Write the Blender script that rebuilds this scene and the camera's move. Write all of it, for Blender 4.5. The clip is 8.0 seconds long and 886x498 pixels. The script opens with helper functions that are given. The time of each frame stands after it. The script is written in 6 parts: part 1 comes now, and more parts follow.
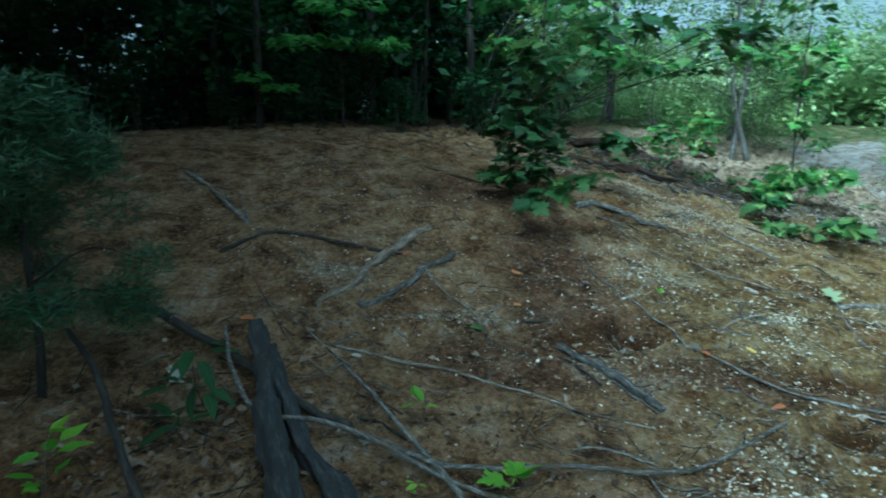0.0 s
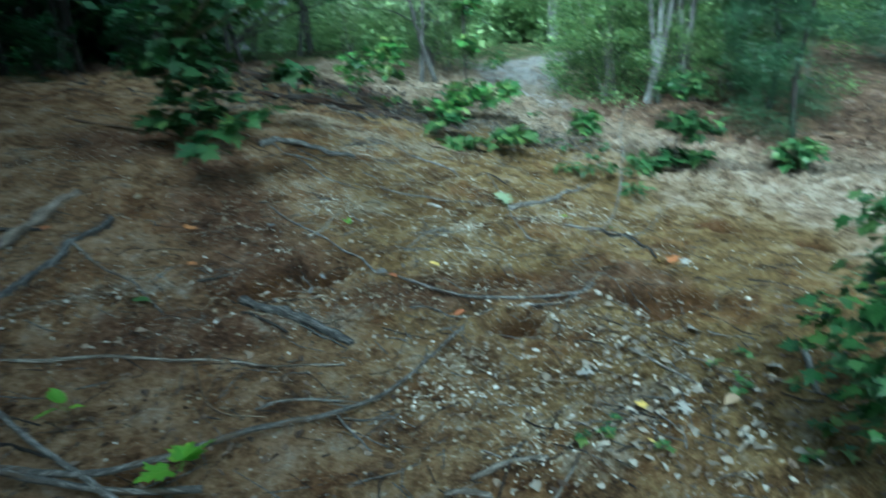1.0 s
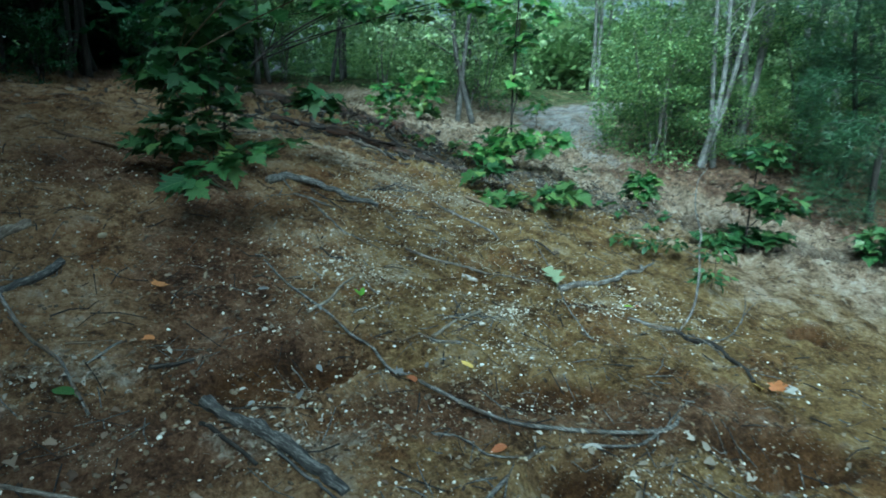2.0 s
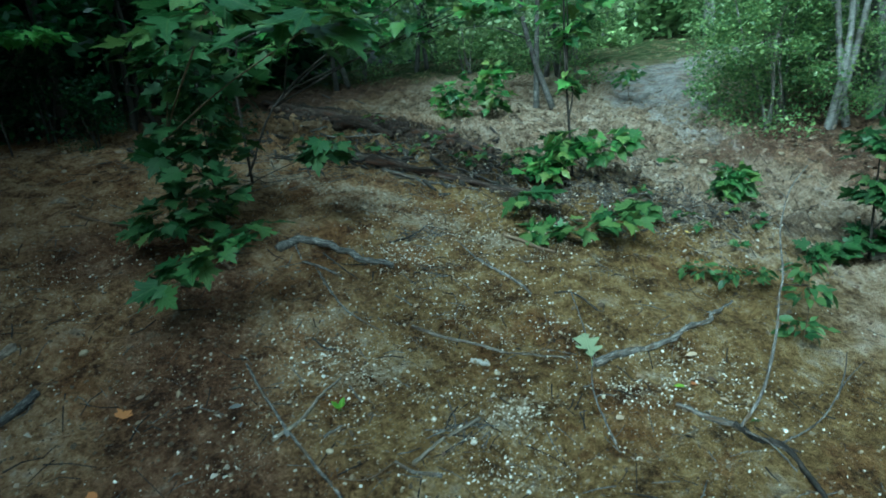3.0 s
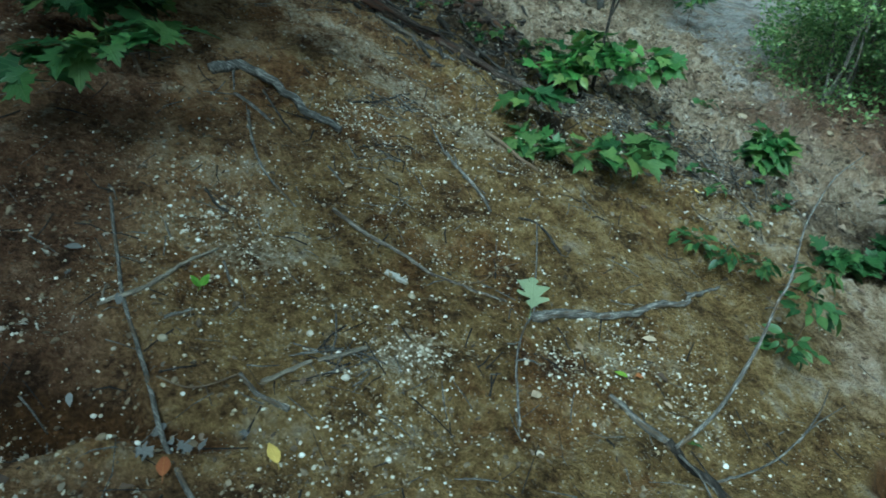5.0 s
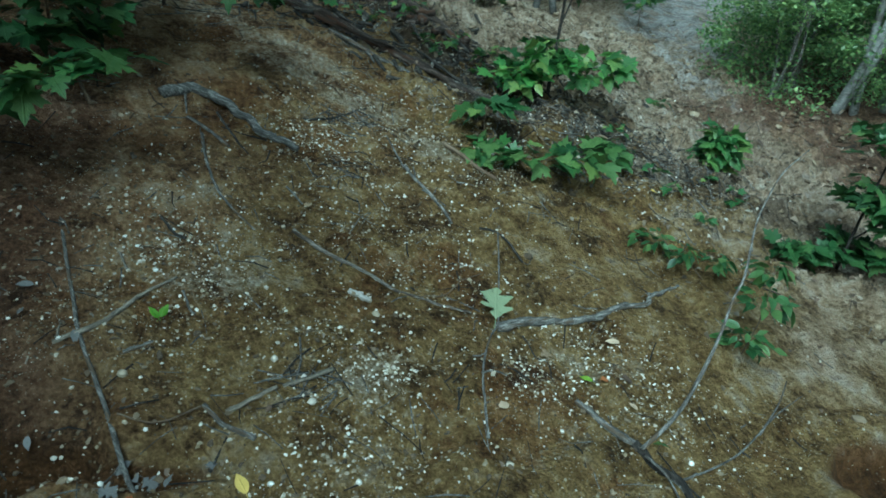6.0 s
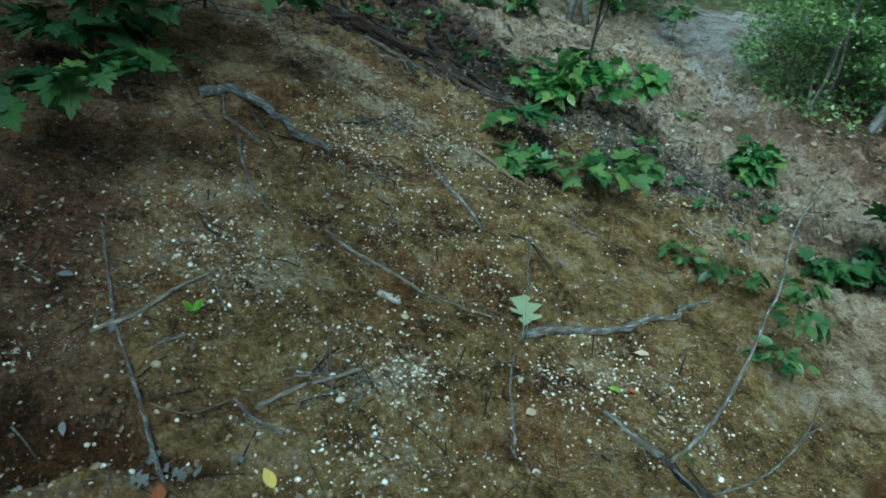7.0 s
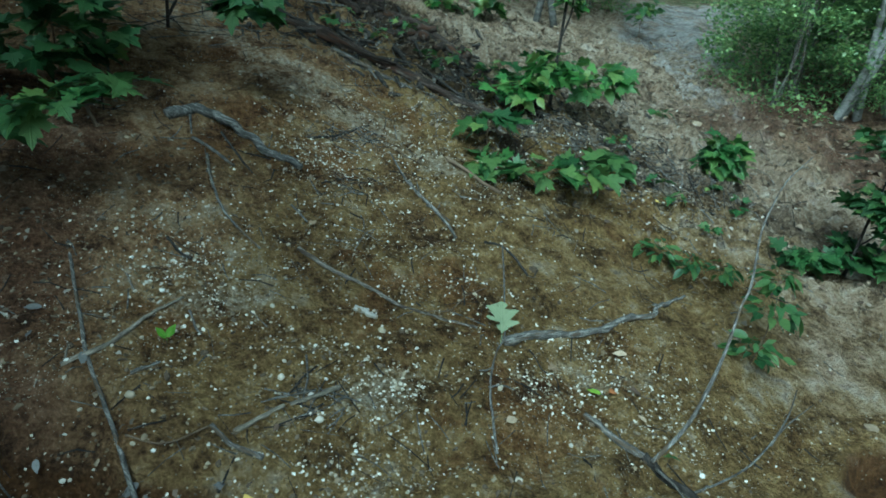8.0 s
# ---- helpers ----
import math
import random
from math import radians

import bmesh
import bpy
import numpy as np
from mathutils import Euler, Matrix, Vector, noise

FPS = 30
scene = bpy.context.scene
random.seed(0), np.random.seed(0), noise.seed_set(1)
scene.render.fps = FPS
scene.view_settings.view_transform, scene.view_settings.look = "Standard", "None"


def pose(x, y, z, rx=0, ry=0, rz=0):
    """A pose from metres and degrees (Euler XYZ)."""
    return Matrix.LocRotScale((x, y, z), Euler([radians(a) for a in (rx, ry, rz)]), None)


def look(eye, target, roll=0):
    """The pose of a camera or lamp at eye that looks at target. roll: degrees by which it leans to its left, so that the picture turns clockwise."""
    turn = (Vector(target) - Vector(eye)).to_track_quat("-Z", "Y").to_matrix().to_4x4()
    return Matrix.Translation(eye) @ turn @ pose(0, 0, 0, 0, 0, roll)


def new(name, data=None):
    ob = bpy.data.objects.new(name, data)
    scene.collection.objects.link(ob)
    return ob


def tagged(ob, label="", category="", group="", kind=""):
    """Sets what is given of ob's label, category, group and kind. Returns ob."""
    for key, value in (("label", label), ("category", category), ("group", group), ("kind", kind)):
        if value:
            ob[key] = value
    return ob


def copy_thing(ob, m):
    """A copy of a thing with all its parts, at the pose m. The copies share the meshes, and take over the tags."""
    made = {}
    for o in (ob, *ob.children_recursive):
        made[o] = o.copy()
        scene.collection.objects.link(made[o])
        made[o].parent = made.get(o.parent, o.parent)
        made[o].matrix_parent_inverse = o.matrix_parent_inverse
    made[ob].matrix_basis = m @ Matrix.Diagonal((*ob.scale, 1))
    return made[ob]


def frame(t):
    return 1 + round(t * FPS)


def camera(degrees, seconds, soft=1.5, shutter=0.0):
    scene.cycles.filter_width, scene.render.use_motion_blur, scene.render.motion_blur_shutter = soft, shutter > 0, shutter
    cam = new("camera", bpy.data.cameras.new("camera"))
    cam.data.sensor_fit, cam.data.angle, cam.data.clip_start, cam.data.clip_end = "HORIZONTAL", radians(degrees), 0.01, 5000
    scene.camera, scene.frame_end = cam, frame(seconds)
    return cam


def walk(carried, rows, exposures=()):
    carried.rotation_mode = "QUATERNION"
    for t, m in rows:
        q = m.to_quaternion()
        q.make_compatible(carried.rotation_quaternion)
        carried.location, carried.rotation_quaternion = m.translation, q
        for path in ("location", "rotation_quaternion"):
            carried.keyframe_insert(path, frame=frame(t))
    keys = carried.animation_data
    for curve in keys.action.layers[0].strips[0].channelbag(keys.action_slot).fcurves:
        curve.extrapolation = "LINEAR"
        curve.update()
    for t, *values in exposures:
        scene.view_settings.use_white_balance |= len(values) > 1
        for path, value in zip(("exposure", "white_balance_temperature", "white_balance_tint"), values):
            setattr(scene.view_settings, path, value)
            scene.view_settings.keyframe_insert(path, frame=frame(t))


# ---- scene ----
# ---------------------------------------------------------------- camera and walk
cam = camera(70.0, 8.0, soft=1.75, shutter=0.2)
PATH = [
    (0, (0.013, -0.027, 1.601), (0.027, 1.943, 1.256), -0.10),
    (0.3, (0.042, -0.059, 1.660), (0.312, 1.886, 1.282), -0.90),
    (0.5, (0.008, 0.026, 1.655), (0.433, 1.943, 1.274), -0.87),
    (0.7, (0.189, 0.015, 1.599), (0.671, 1.929, 1.276), -4.04),
    (1, (0.360, 0.113, 1.541), (1.134, 1.870, 0.979), -4.77),
    (1.3, (0.419, 0.282, 1.508), (1.506, 1.770, 0.731), -5.20),
    (1.5, (0.418, 0.352, 1.584), (1.494, 1.882, 0.875), -3.58),
    (1.8, (0.502, 0.635, 1.544), (1.361, 2.393, 1.132), -1.40),
    (2, (0.584, 0.879, 1.561), (1.333, 2.676, 1.107), 0.65),
    (2.2, (0.629, 0.980, 1.661), (1.300, 2.789, 1.137), 0.25),
    (3.3, (1.623, 1.302, 1.982), (1.849, 3.212, 1.433), -7.37),
    (3.5, (1.698, 1.359, 2.002), (1.879, 3.261, 1.411), -6.04),
    (4, (1.782, 1.673, 1.908), (2.121, 3.478, 1.117), -2.61),
    (4.1, (1.785, 1.734, 1.900), (2.108, 3.502, 1.022), -2.35),
    (4.5, (1.663, 1.778, 1.811), (1.893, 3.542, 0.896), 5.55),
    (5, (1.686, 1.753, 1.787), (2.010, 3.514, 0.895), 8.93),
    (5.2, (1.721, 1.760, 1.834), (2.164, 3.483, 0.921), 7.96),
    (6.5, (1.696, 1.750, 1.817), (2.079, 3.522, 0.973), 7.11),
    (7, (1.683, 1.747, 1.806), (2.029, 3.527, 0.960), 8.03),
    (7.5, (1.703, 1.746, 1.821), (2.098, 3.524, 0.996), 7.34),
    (8, (1.714, 1.753, 1.836), (2.112, 3.528, 1.005), 5.81),
]
walk(cam, [(t, look(eye, target, roll)) for t, eye, target, roll in PATH], exposures=[(0.0, 1.02, 4340, -24), (0.5, 1.04, 4340, -24), (1.3, 0.86, 4400, -22), (2.0, 0.72, 4420, -24), (3.4, 0.42, 4420, -30), (4.0, 0.31, 4450, -27), (4.5, 0.31, 4560, -25), (8.0, 0.31, 4550, -25)])

# ---------------------------------------------------------------- sky and sun
SUN_AZ, SUN_EL = 215.0, 50.0
world = bpy.data.worlds.new("sky")
scene.world = world
world.use_nodes = True
wn = world.node_tree
sky = wn.nodes.new("ShaderNodeTexSky")
sky.sky_type, sky.sun_disc = "NISHITA", False
sky.sun_elevation, sky.sun_rotation = radians(SUN_EL), radians(SUN_AZ)
sky.air_density, sky.dust_density, sky.ozone_density = 1.0, 9.0, 0.6
haze = wn.nodes.new("ShaderNodeHueSaturation")
haze.inputs["Saturation"].default_value = 0.45
wn.links.new(sky.outputs["Color"], haze.inputs["Color"])
wn.links.new(haze.outputs["Color"], wn.nodes["Background"].inputs["Color"])
wn.nodes["Background"].inputs["Strength"].default_value = 0.15

sun = new("sun", bpy.data.lights.new("sun", "SUN"))
sun.data.energy, sun.data.angle, sun.data.color = 3.6, radians(30), (1.0, 0.98, 0.94)
sa, se = radians(SUN_AZ), radians(SUN_EL)
sun.matrix_world = look((20 * math.sin(sa) * math.cos(se), 20 * math.cos(sa) * math.cos(se), 20 * math.sin(se)), (0, 0, 0))


# ---------------------------------------------------------------- materials
class Nodes:
    """A short way to write node trees."""

    def __init__(self, name):
        self.mat = bpy.data.materials.new(name)
        self.mat.use_nodes = True
        self.t = self.mat.node_tree
        self.bsdf = self.t.nodes["Principled BSDF"]
        self.out = self.t.nodes["Material Output"]

    def link(self, a, b):
        self.t.links.new(a, b)

    def put(self, value, socket):
        if isinstance(value, bpy.types.NodeSocket):
            self.link(value, socket)
        else:
            socket.default_value = value

    def place(self):
        return self.t.nodes.new("ShaderNodeNewGeometry").outputs["Position"]

    def local(self):
        return self.t.nodes.new("ShaderNodeTexCoord").outputs["Object"]

    def chance(self):
        return self.t.nodes.new("ShaderNodeObjectInfo").outputs["Random"]

    def island(self):
        return self.t.nodes.new("ShaderNodeNewGeometry").outputs["Random Per Island"]

    def noise(self, where, scale, detail=4.0, rough=0.55):
        n = self.t.nodes.new("ShaderNodeTexNoise")
        self.link(where, n.inputs["Vector"])
        n.inputs["Scale"].default_value = scale
        n.inputs["Detail"].default_value = detail
        n.inputs["Roughness"].default_value = rough
        return n.outputs["Fac"]

    def cells(self, where, scale):
        n = self.t.nodes.new("ShaderNodeTexVoronoi")
        self.link(where, n.inputs["Vector"])
        n.inputs["Scale"].default_value = scale
        return n

    def math(self, op, a, b=0.0, c=0.0):
        n = self.t.nodes.new("ShaderNodeMath")
        n.operation = op
        for value, socket in zip((a, b, c), n.inputs):
            self.put(value, socket)
        return n.outputs[0]

    def step(self, value, low, high):
        n = self.t.nodes.new("ShaderNodeMapRange")
        n.interpolation_type = "SMOOTHSTEP"
        self.put(value, n.inputs["Value"])
        n.inputs["From Min"].default_value, n.inputs["From Max"].default_value = low, high
        return n.outputs["Result"]

    def ramp(self, fac, stops):
        n = self.t.nodes.new("ShaderNodeValToRGB")
        el = n.color_ramp.elements
        while len(el) < len(stops):
            el.new(0.5)
        for e, (at, colour) in zip(el, stops):
            e.position, e.color = at, (*colour, 1)
        self.put(fac, n.inputs["Fac"])
        return n.outputs["Color"]

    def mix(self, fac, a, b):
        n = self.t.nodes.new("ShaderNodeMix")
        n.data_type = "RGBA"
        self.put(fac, n.inputs[0])
        self.put(a if isinstance(a, bpy.types.NodeSocket) else (*a, 1), n.inputs[6])
        self.put(b if isinstance(b, bpy.types.NodeSocket) else (*b, 1), n.inputs[7])
        return n.outputs[2]

    def bump(self, height, strength=0.5, distance=0.01):
        n = self.t.nodes.new("ShaderNodeBump")
        self.put(height, n.inputs["Height"])
        n.inputs["Strength"].default_value, n.inputs["Distance"].default_value = strength, distance
        self.link(n.outputs["Normal"], self.bsdf.inputs["Normal"])

    def finish(self, colour, rough=0.8, spec=0.3):
        self.put(colour, self.bsdf.inputs["Base Color"])
        self.put(rough, self.bsdf.inputs["Roughness"])
        self.bsdf.inputs["Specular IOR Level"].default_value = spec
        return self.mat


def axis(n, where):
    s = n.t.nodes.new("ShaderNodeSeparateXYZ")
    n.link(where, s.inputs[0])
    return s.outputs


def band(n, xs, ys, a, b, half, ends=False):
    """1 on a strip of ground along the line from a to b, fading out at the half width."""
    dx, dy = b[0] - a[0], b[1] - a[1]
    size = math.hypot(dx, dy)
    off = n.math("ADD", n.math("MULTIPLY", n.math("SUBTRACT", xs, a[0]), -dy / size), n.math("MULTIPLY", n.math("SUBTRACT", ys, a[1]), dx / size))
    along = n.math("ADD", n.math("MULTIPLY", n.math("SUBTRACT", xs, a[0]), dx / size), n.math("MULTIPLY", n.math("SUBTRACT", ys, a[1]), dy / size))
    strip = n.math("MULTIPLY", n.step(n.math("ABSOLUTE", off), half, half * 0.45), n.step(along, -0.6, 0.4))
    return n.math("MULTIPLY", strip, n.step(along, size + 0.4, size - 0.2)) if ends else strip


def patch(n, xs, ys, x, y, a, b, heading):
    """1 inside an ellipse on the ground."""
    c, s = math.cos(radians(heading)), math.sin(radians(heading))
    dx, dy = n.math("SUBTRACT", xs, x), n.math("SUBTRACT", ys, y)
    u = n.math("ADD", n.math("MULTIPLY", dx, c / a), n.math("MULTIPLY", dy, s / a))
    v = n.math("ADD", n.math("MULTIPLY", dx, -s / b), n.math("MULTIPLY", dy, c / b))
    return n.math("SUBTRACT", 1.6, n.math("ADD", n.math("MULTIPLY", u, u), n.math("MULTIPLY", v, v)))


# Freshly dug rusty soil, and last a dark brown patch under the maple bush: x, y, half length, half width, heading.
DUG = [
    (0.915, 3.043, 0.30, 0.11, 8),
    (1.838, 2.768, 0.22, 0.09, -5),
    (2.437, 2.262, 0.26, 0.12, -12),
    (2.416, 2.147, 0.24, 0.09, -10),
    (1.650, 2.310, 0.13, 0.08, 0),
    (1.187, 3.017, 0.26, 0.06, -4),
    (3.630, 3.020, 0.15, 0.20, -62),
    (4.054, 2.665, 0.11, 0.19, -58),
    (2.38, 0.72, 0.42, 0.30, 20),
]


# Dark reddish loam on the shoulder of the bank, with vignette-like shading put into its colour: x, y, half length, half
# width, heading.
SHADED_LOAM = [
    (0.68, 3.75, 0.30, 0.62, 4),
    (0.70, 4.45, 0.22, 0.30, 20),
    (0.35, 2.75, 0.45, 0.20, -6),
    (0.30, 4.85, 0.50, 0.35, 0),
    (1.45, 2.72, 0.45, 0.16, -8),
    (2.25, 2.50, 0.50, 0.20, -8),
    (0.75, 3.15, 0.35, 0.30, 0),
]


# Drifts of pale dust and ground-up leaves: x, y, half length, half width, heading.
DUST = [
    (1.632, 5.240, 0.40, 0.13, -25),
    (1.942, 5.035, 0.30, 0.12, -20),
    (2.271, 4.752, 0.22, 0.08, -30),
    (1.945, 3.341, 0.14, 0.11, 0),
    (1.401, 3.659, 0.14, 0.10, 20),
    (3.729, 5.005, 0.40, 0.16, -35),
    (-0.617, 3.476, 0.22, 0.10, 30),
    (0.052, 3.085, 0.45, 0.05, -4),
    (0.860, 2.675, 0.22, 0.07, -10),
    (1.335, 2.145, 0.16, 0.09, 10),
    (1.752, 1.667, 0.22, 0.13, 0),
    (1.20, 5.75, 0.34, 0.16, -20),
    (1.60, 5.45, 0.40, 0.14, -20),
    (1.15, 6.25, 0.25, 0.16, 0),
    (1.423, 1.457, 0.15, 0.10, 20),
]


def soil_material():
    n = Nodes("sandy_soil")
    p = n.place()
    x, y, z = axis(n, p)
    big, mid, fine, grain = n.noise(p, 0.9, 3), n.noise(p, 5.5, 5, 0.65), n.noise(p, 34, 5, 0.7), n.noise(p, 190, 3, 0.7)
    crumbs = n.cells(p, 75).outputs["Distance"]
    blend = n.math("ADD", n.math("ADD", n.math("MULTIPLY", mid, 0.52), n.math("MULTIPLY", fine, 0.36)), n.math("MULTIPLY", grain, 0.12))
    blend = n.math("ADD", n.math("MULTIPLY", n.math("SUBTRACT", blend, 0.5), 1.22), n.math("ADD", 0.520, n.math("MULTIPLY", crumbs, -0.07)))
    ochre = n.ramp(blend, [(0.36, (0.040, 0.023, 0.008)), (0.45, (0.134, 0.085, 0.030)), (0.54, (0.232, 0.157, 0.061)), (0.70, (0.41, 0.315, 0.17))])
    red = n.ramp(blend, [(0.36, (0.044, 0.023, 0.011)), (0.46, (0.178, 0.106, 0.050)), (0.56, (0.316, 0.210, 0.115)), (0.72, (0.53, 0.43, 0.31))])
    pale = n.ramp(blend, [(0.36, (0.075, 0.052, 0.032)), (0.46, (0.240, 0.180, 0.122)), (0.55, (0.395, 0.320, 0.238)), (0.68, (0.58, 0.51, 0.42))])
    litter = n.ramp(blend, [(0.36, (0.030, 0.020, 0.013)), (0.50, (0.105, 0.062, 0.038)), (0.64, (0.20, 0.125, 0.085))])
    gravel = n.ramp(n.math("ADD", n.math("MULTIPLY", fine, 0.6), n.math("MULTIPLY", grain, 0.4)), [(0.36, (0.075, 0.068, 0.062)), (0.52, (0.170, 0.158, 0.148)), (0.68, (0.28, 0.265, 0.25))])
    wob = n.math("MULTIPLY", n.math("SUBTRACT", big, 0.5), 3.0)
    wob2 = n.math("MULTIPLY", n.math("SUBTRACT", mid, 0.5), 2.2)
    lift = n.math("MULTIPLY", n.math("MAXIMUM", n.math("SUBTRACT", y, 4.9), 0.0), 0.95)
    side = n.math("ADD", n.math("ADD", n.math("ADD", x, lift), wob), wob2)
    c = n.mix(n.step(side, 3.4, 4.9), ochre, pale)
    c = n.mix(n.step(n.math("ADD", n.math("ADD", x, n.math("MULTIPLY", y, -0.12)), n.math("ADD", wob, wob2)), 1.9, 0.2), c, red)
    shrubs = n.math("ADD", n.math("ADD", n.math("MULTIPLY", x, 0.8), n.math("MULTIPLY", y, 0.45)), n.math("ADD", wob, wob2))
    c = n.mix(n.math("MULTIPLY", n.math("MULTIPLY", n.step(shrubs, 6.35, 7.2), n.step(y, 3.4, 4.4)), n.step(n.math("SUBTRACT", y, n.math("MULTIPLY", x, 0.6)), 4.4, 3.4)), c, litter)
    wood = n.math("ADD", n.math("SUBTRACT", y, n.math("MULTIPLY", n.math("MAXIMUM", x, 0.0), 1.2)), n.math("ADD", wob2, n.math("MULTIPLY", wob, 0.4)))
    c = n.mix(n.step(wood, 6.9, 8.3), c, litter)
    turf = n.ramp(blend, [(0.38, (0.022, 0.030, 0.009)), (0.5, (0.060, 0.080, 0.024)), (0.64, (0.13, 0.15, 0.05))])
    c = n.mix(n.step(n.math("ADD", y, n.math("ADD", wob, wob2)), 11.6, 12.6), c, turf)
    trail = band(n, n.math("ADD", x, n.math("MULTIPLY", wob2, 0.15)), y, (5.65, 8.7), (5.20, 6.9), 0.36, True)
    path = n.math("MAXIMUM", n.math("MAXIMUM", n.math("MULTIPLY", trail, 0.5), band(n, x, y, (5.75, 8.5), (7.0, 11.3), 0.95, True)), band(n, x, y, (6.9, 11.0), (13.0, 12.6), 0.9))
    road = n.math("MAXIMUM", path, band(n, n.math("ADD", x, wob), n.math("ADD", y, wob2), (8.2, 3.6), (13.0, 6.9), 0.9))
    c = n.mix(n.step(n.math("ADD", road, n.math("MULTIPLY", wob2, 0.9)), 0.10, 0.95), c, gravel)
    c = n.mix(n.math("MULTIPLY", n.step(n.math("ADD", path, n.math("MULTIPLY", wob2, 0.9)), 0.10, 0.95), 0.7), c, n.ramp(blend, [(0.40, (0.14, 0.122, 0.114)), (0.5, (0.33, 0.305, 0.292)), (0.62, (0.53, 0.50, 0.48))]))
    rust = n.math("MULTIPLY", n.step(n.noise(p, 2.3, 5, 0.7), 0.52, 0.62), n.step(side, 3.6, 2.6))
    c = n.mix(n.math("MULTIPLY", rust, 0.55), c, n.ramp(blend, [(0.36, (0.045, 0.018, 0.006)), (0.5, (0.135, 0.058, 0.016)), (0.66, (0.235, 0.115, 0.038))]))
    tan = n.math("MULTIPLY", n.step(n.noise(p, 3.4, 6, 0.72), 0.50, 0.58), n.step(side, 3.6, 4.8))
    c = n.mix(n.math("MULTIPLY", tan, 0.5), c, n.ramp(blend, [(0.37, (0.050, 0.031, 0.017)), (0.48, (0.205, 0.132, 0.076)), (0.62, (0.40, 0.29, 0.19))]))
    shaded_loam = None
    for spot_x, spot_y, a, b, heading in SHADED_LOAM:
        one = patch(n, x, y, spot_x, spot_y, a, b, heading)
        shaded_loam = one if shaded_loam is None else n.math("MAXIMUM", shaded_loam, one)
    shaded_loam = n.step(n.math("ADD", shaded_loam, n.math("MULTIPLY", wob2, 1.3)), 0.0, 1.3)
    c = n.mix(n.math("MULTIPLY", shaded_loam, 0.8), c, n.ramp(blend, [(0.36, (0.024, 0.011, 0.006)), (0.47, (0.078, 0.038, 0.020)), (0.57, (0.150, 0.082, 0.046)), (0.70, (0.33, 0.23, 0.15))]))
    ash = n.math("MULTIPLY", n.step(n.noise(p, 3.7, 6, 0.75), 0.60, 0.72), 0.6)
    c = n.mix(ash, c, n.ramp(fine, [(0.35, (0.13, 0.105, 0.075)), (0.55, (0.33, 0.285, 0.22)), (0.7, (0.48, 0.43, 0.36))]))
    dug = None
    for spot_x, spot_y, a, b, heading in DUG:
        one = patch(n, x, y, spot_x, spot_y, a, b, heading)
        dug = one if dug is None else n.math("MAXIMUM", dug, one)
    dug = n.step(n.math("ADD", dug, n.math("MULTIPLY", wob2, 0.8)), 0.0, 0.95)
    c = n.mix(n.math("MULTIPLY", dug, 0.97), c, n.ramp(blend, [(0.36, (0.022, 0.010, 0.004)), (0.52, (0.080, 0.038, 0.012)), (0.68, (0.16, 0.082, 0.030))]))
    dust = None
    for spot_x, spot_y, a, b, heading in DUST:
        one = patch(n, x, y, spot_x, spot_y, a, b, heading)
        dust = one if dust is None else n.math("MAXIMUM", dust, one)
    dust = n.step(n.math("ADD", dust, n.math("ADD", n.math("MULTIPLY", n.math("SUBTRACT", fine, 0.5), 5.0), n.math("MULTIPLY", wob2, 3.0))), 0.4, 2.2)
    c = n.mix(n.math("MULTIPLY", dust, 0.55), c, n.ramp(fine, [(0.38, (0.12, 0.095, 0.07)), (0.52, (0.31, 0.27, 0.215)), (0.66, (0.47, 0.43, 0.365))]))
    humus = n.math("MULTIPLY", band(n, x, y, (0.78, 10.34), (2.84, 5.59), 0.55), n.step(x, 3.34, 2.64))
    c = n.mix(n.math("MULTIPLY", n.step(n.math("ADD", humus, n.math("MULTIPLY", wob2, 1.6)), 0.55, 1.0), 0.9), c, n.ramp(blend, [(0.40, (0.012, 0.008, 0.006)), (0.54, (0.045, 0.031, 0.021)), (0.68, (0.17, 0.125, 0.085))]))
    debris = band(n, x, y, (2.55, 5.70), (4.35, 4.90), 0.26)
    c = n.mix(n.math("MULTIPLY", n.step(n.math("ADD", debris, n.math("MULTIPLY", wob2, 1.6)), 0.45, 1.0), 0.7), c, n.ramp(blend, [(0.38, (0.020, 0.014, 0.010)), (0.52, (0.085, 0.062, 0.043)), (0.66, (0.24, 0.19, 0.14))]))
    specks = n.cells(p, 120)
    share = n.step(n.noise(p, 3.1, 4), 0.46, 0.66)
    grit = n.math("MULTIPLY", n.step(specks.outputs["Distance"], 0.34, 0.20), n.step(axis(n, specks.outputs["Color"])[0], 0.70, 0.76))
    c = n.mix(n.math("MULTIPLY", grit, share), c, n.ramp(axis(n, specks.outputs["Color"])[1], [(0.0, (0.30, 0.25, 0.18)), (1.0, (0.60, 0.55, 0.45))]))
    height = n.math("ADD", n.math("ADD", n.math("MULTIPLY", fine, 1.3), n.math("MULTIPLY", grain, 0.5)), n.math("SUBTRACT", n.math("MULTIPLY", grit, 0.4), n.math("MULTIPLY", crumbs, 0.5)))
    n.bump(height, 1.0, 0.038)
    return n.finish(c, 0.95, 0.15)


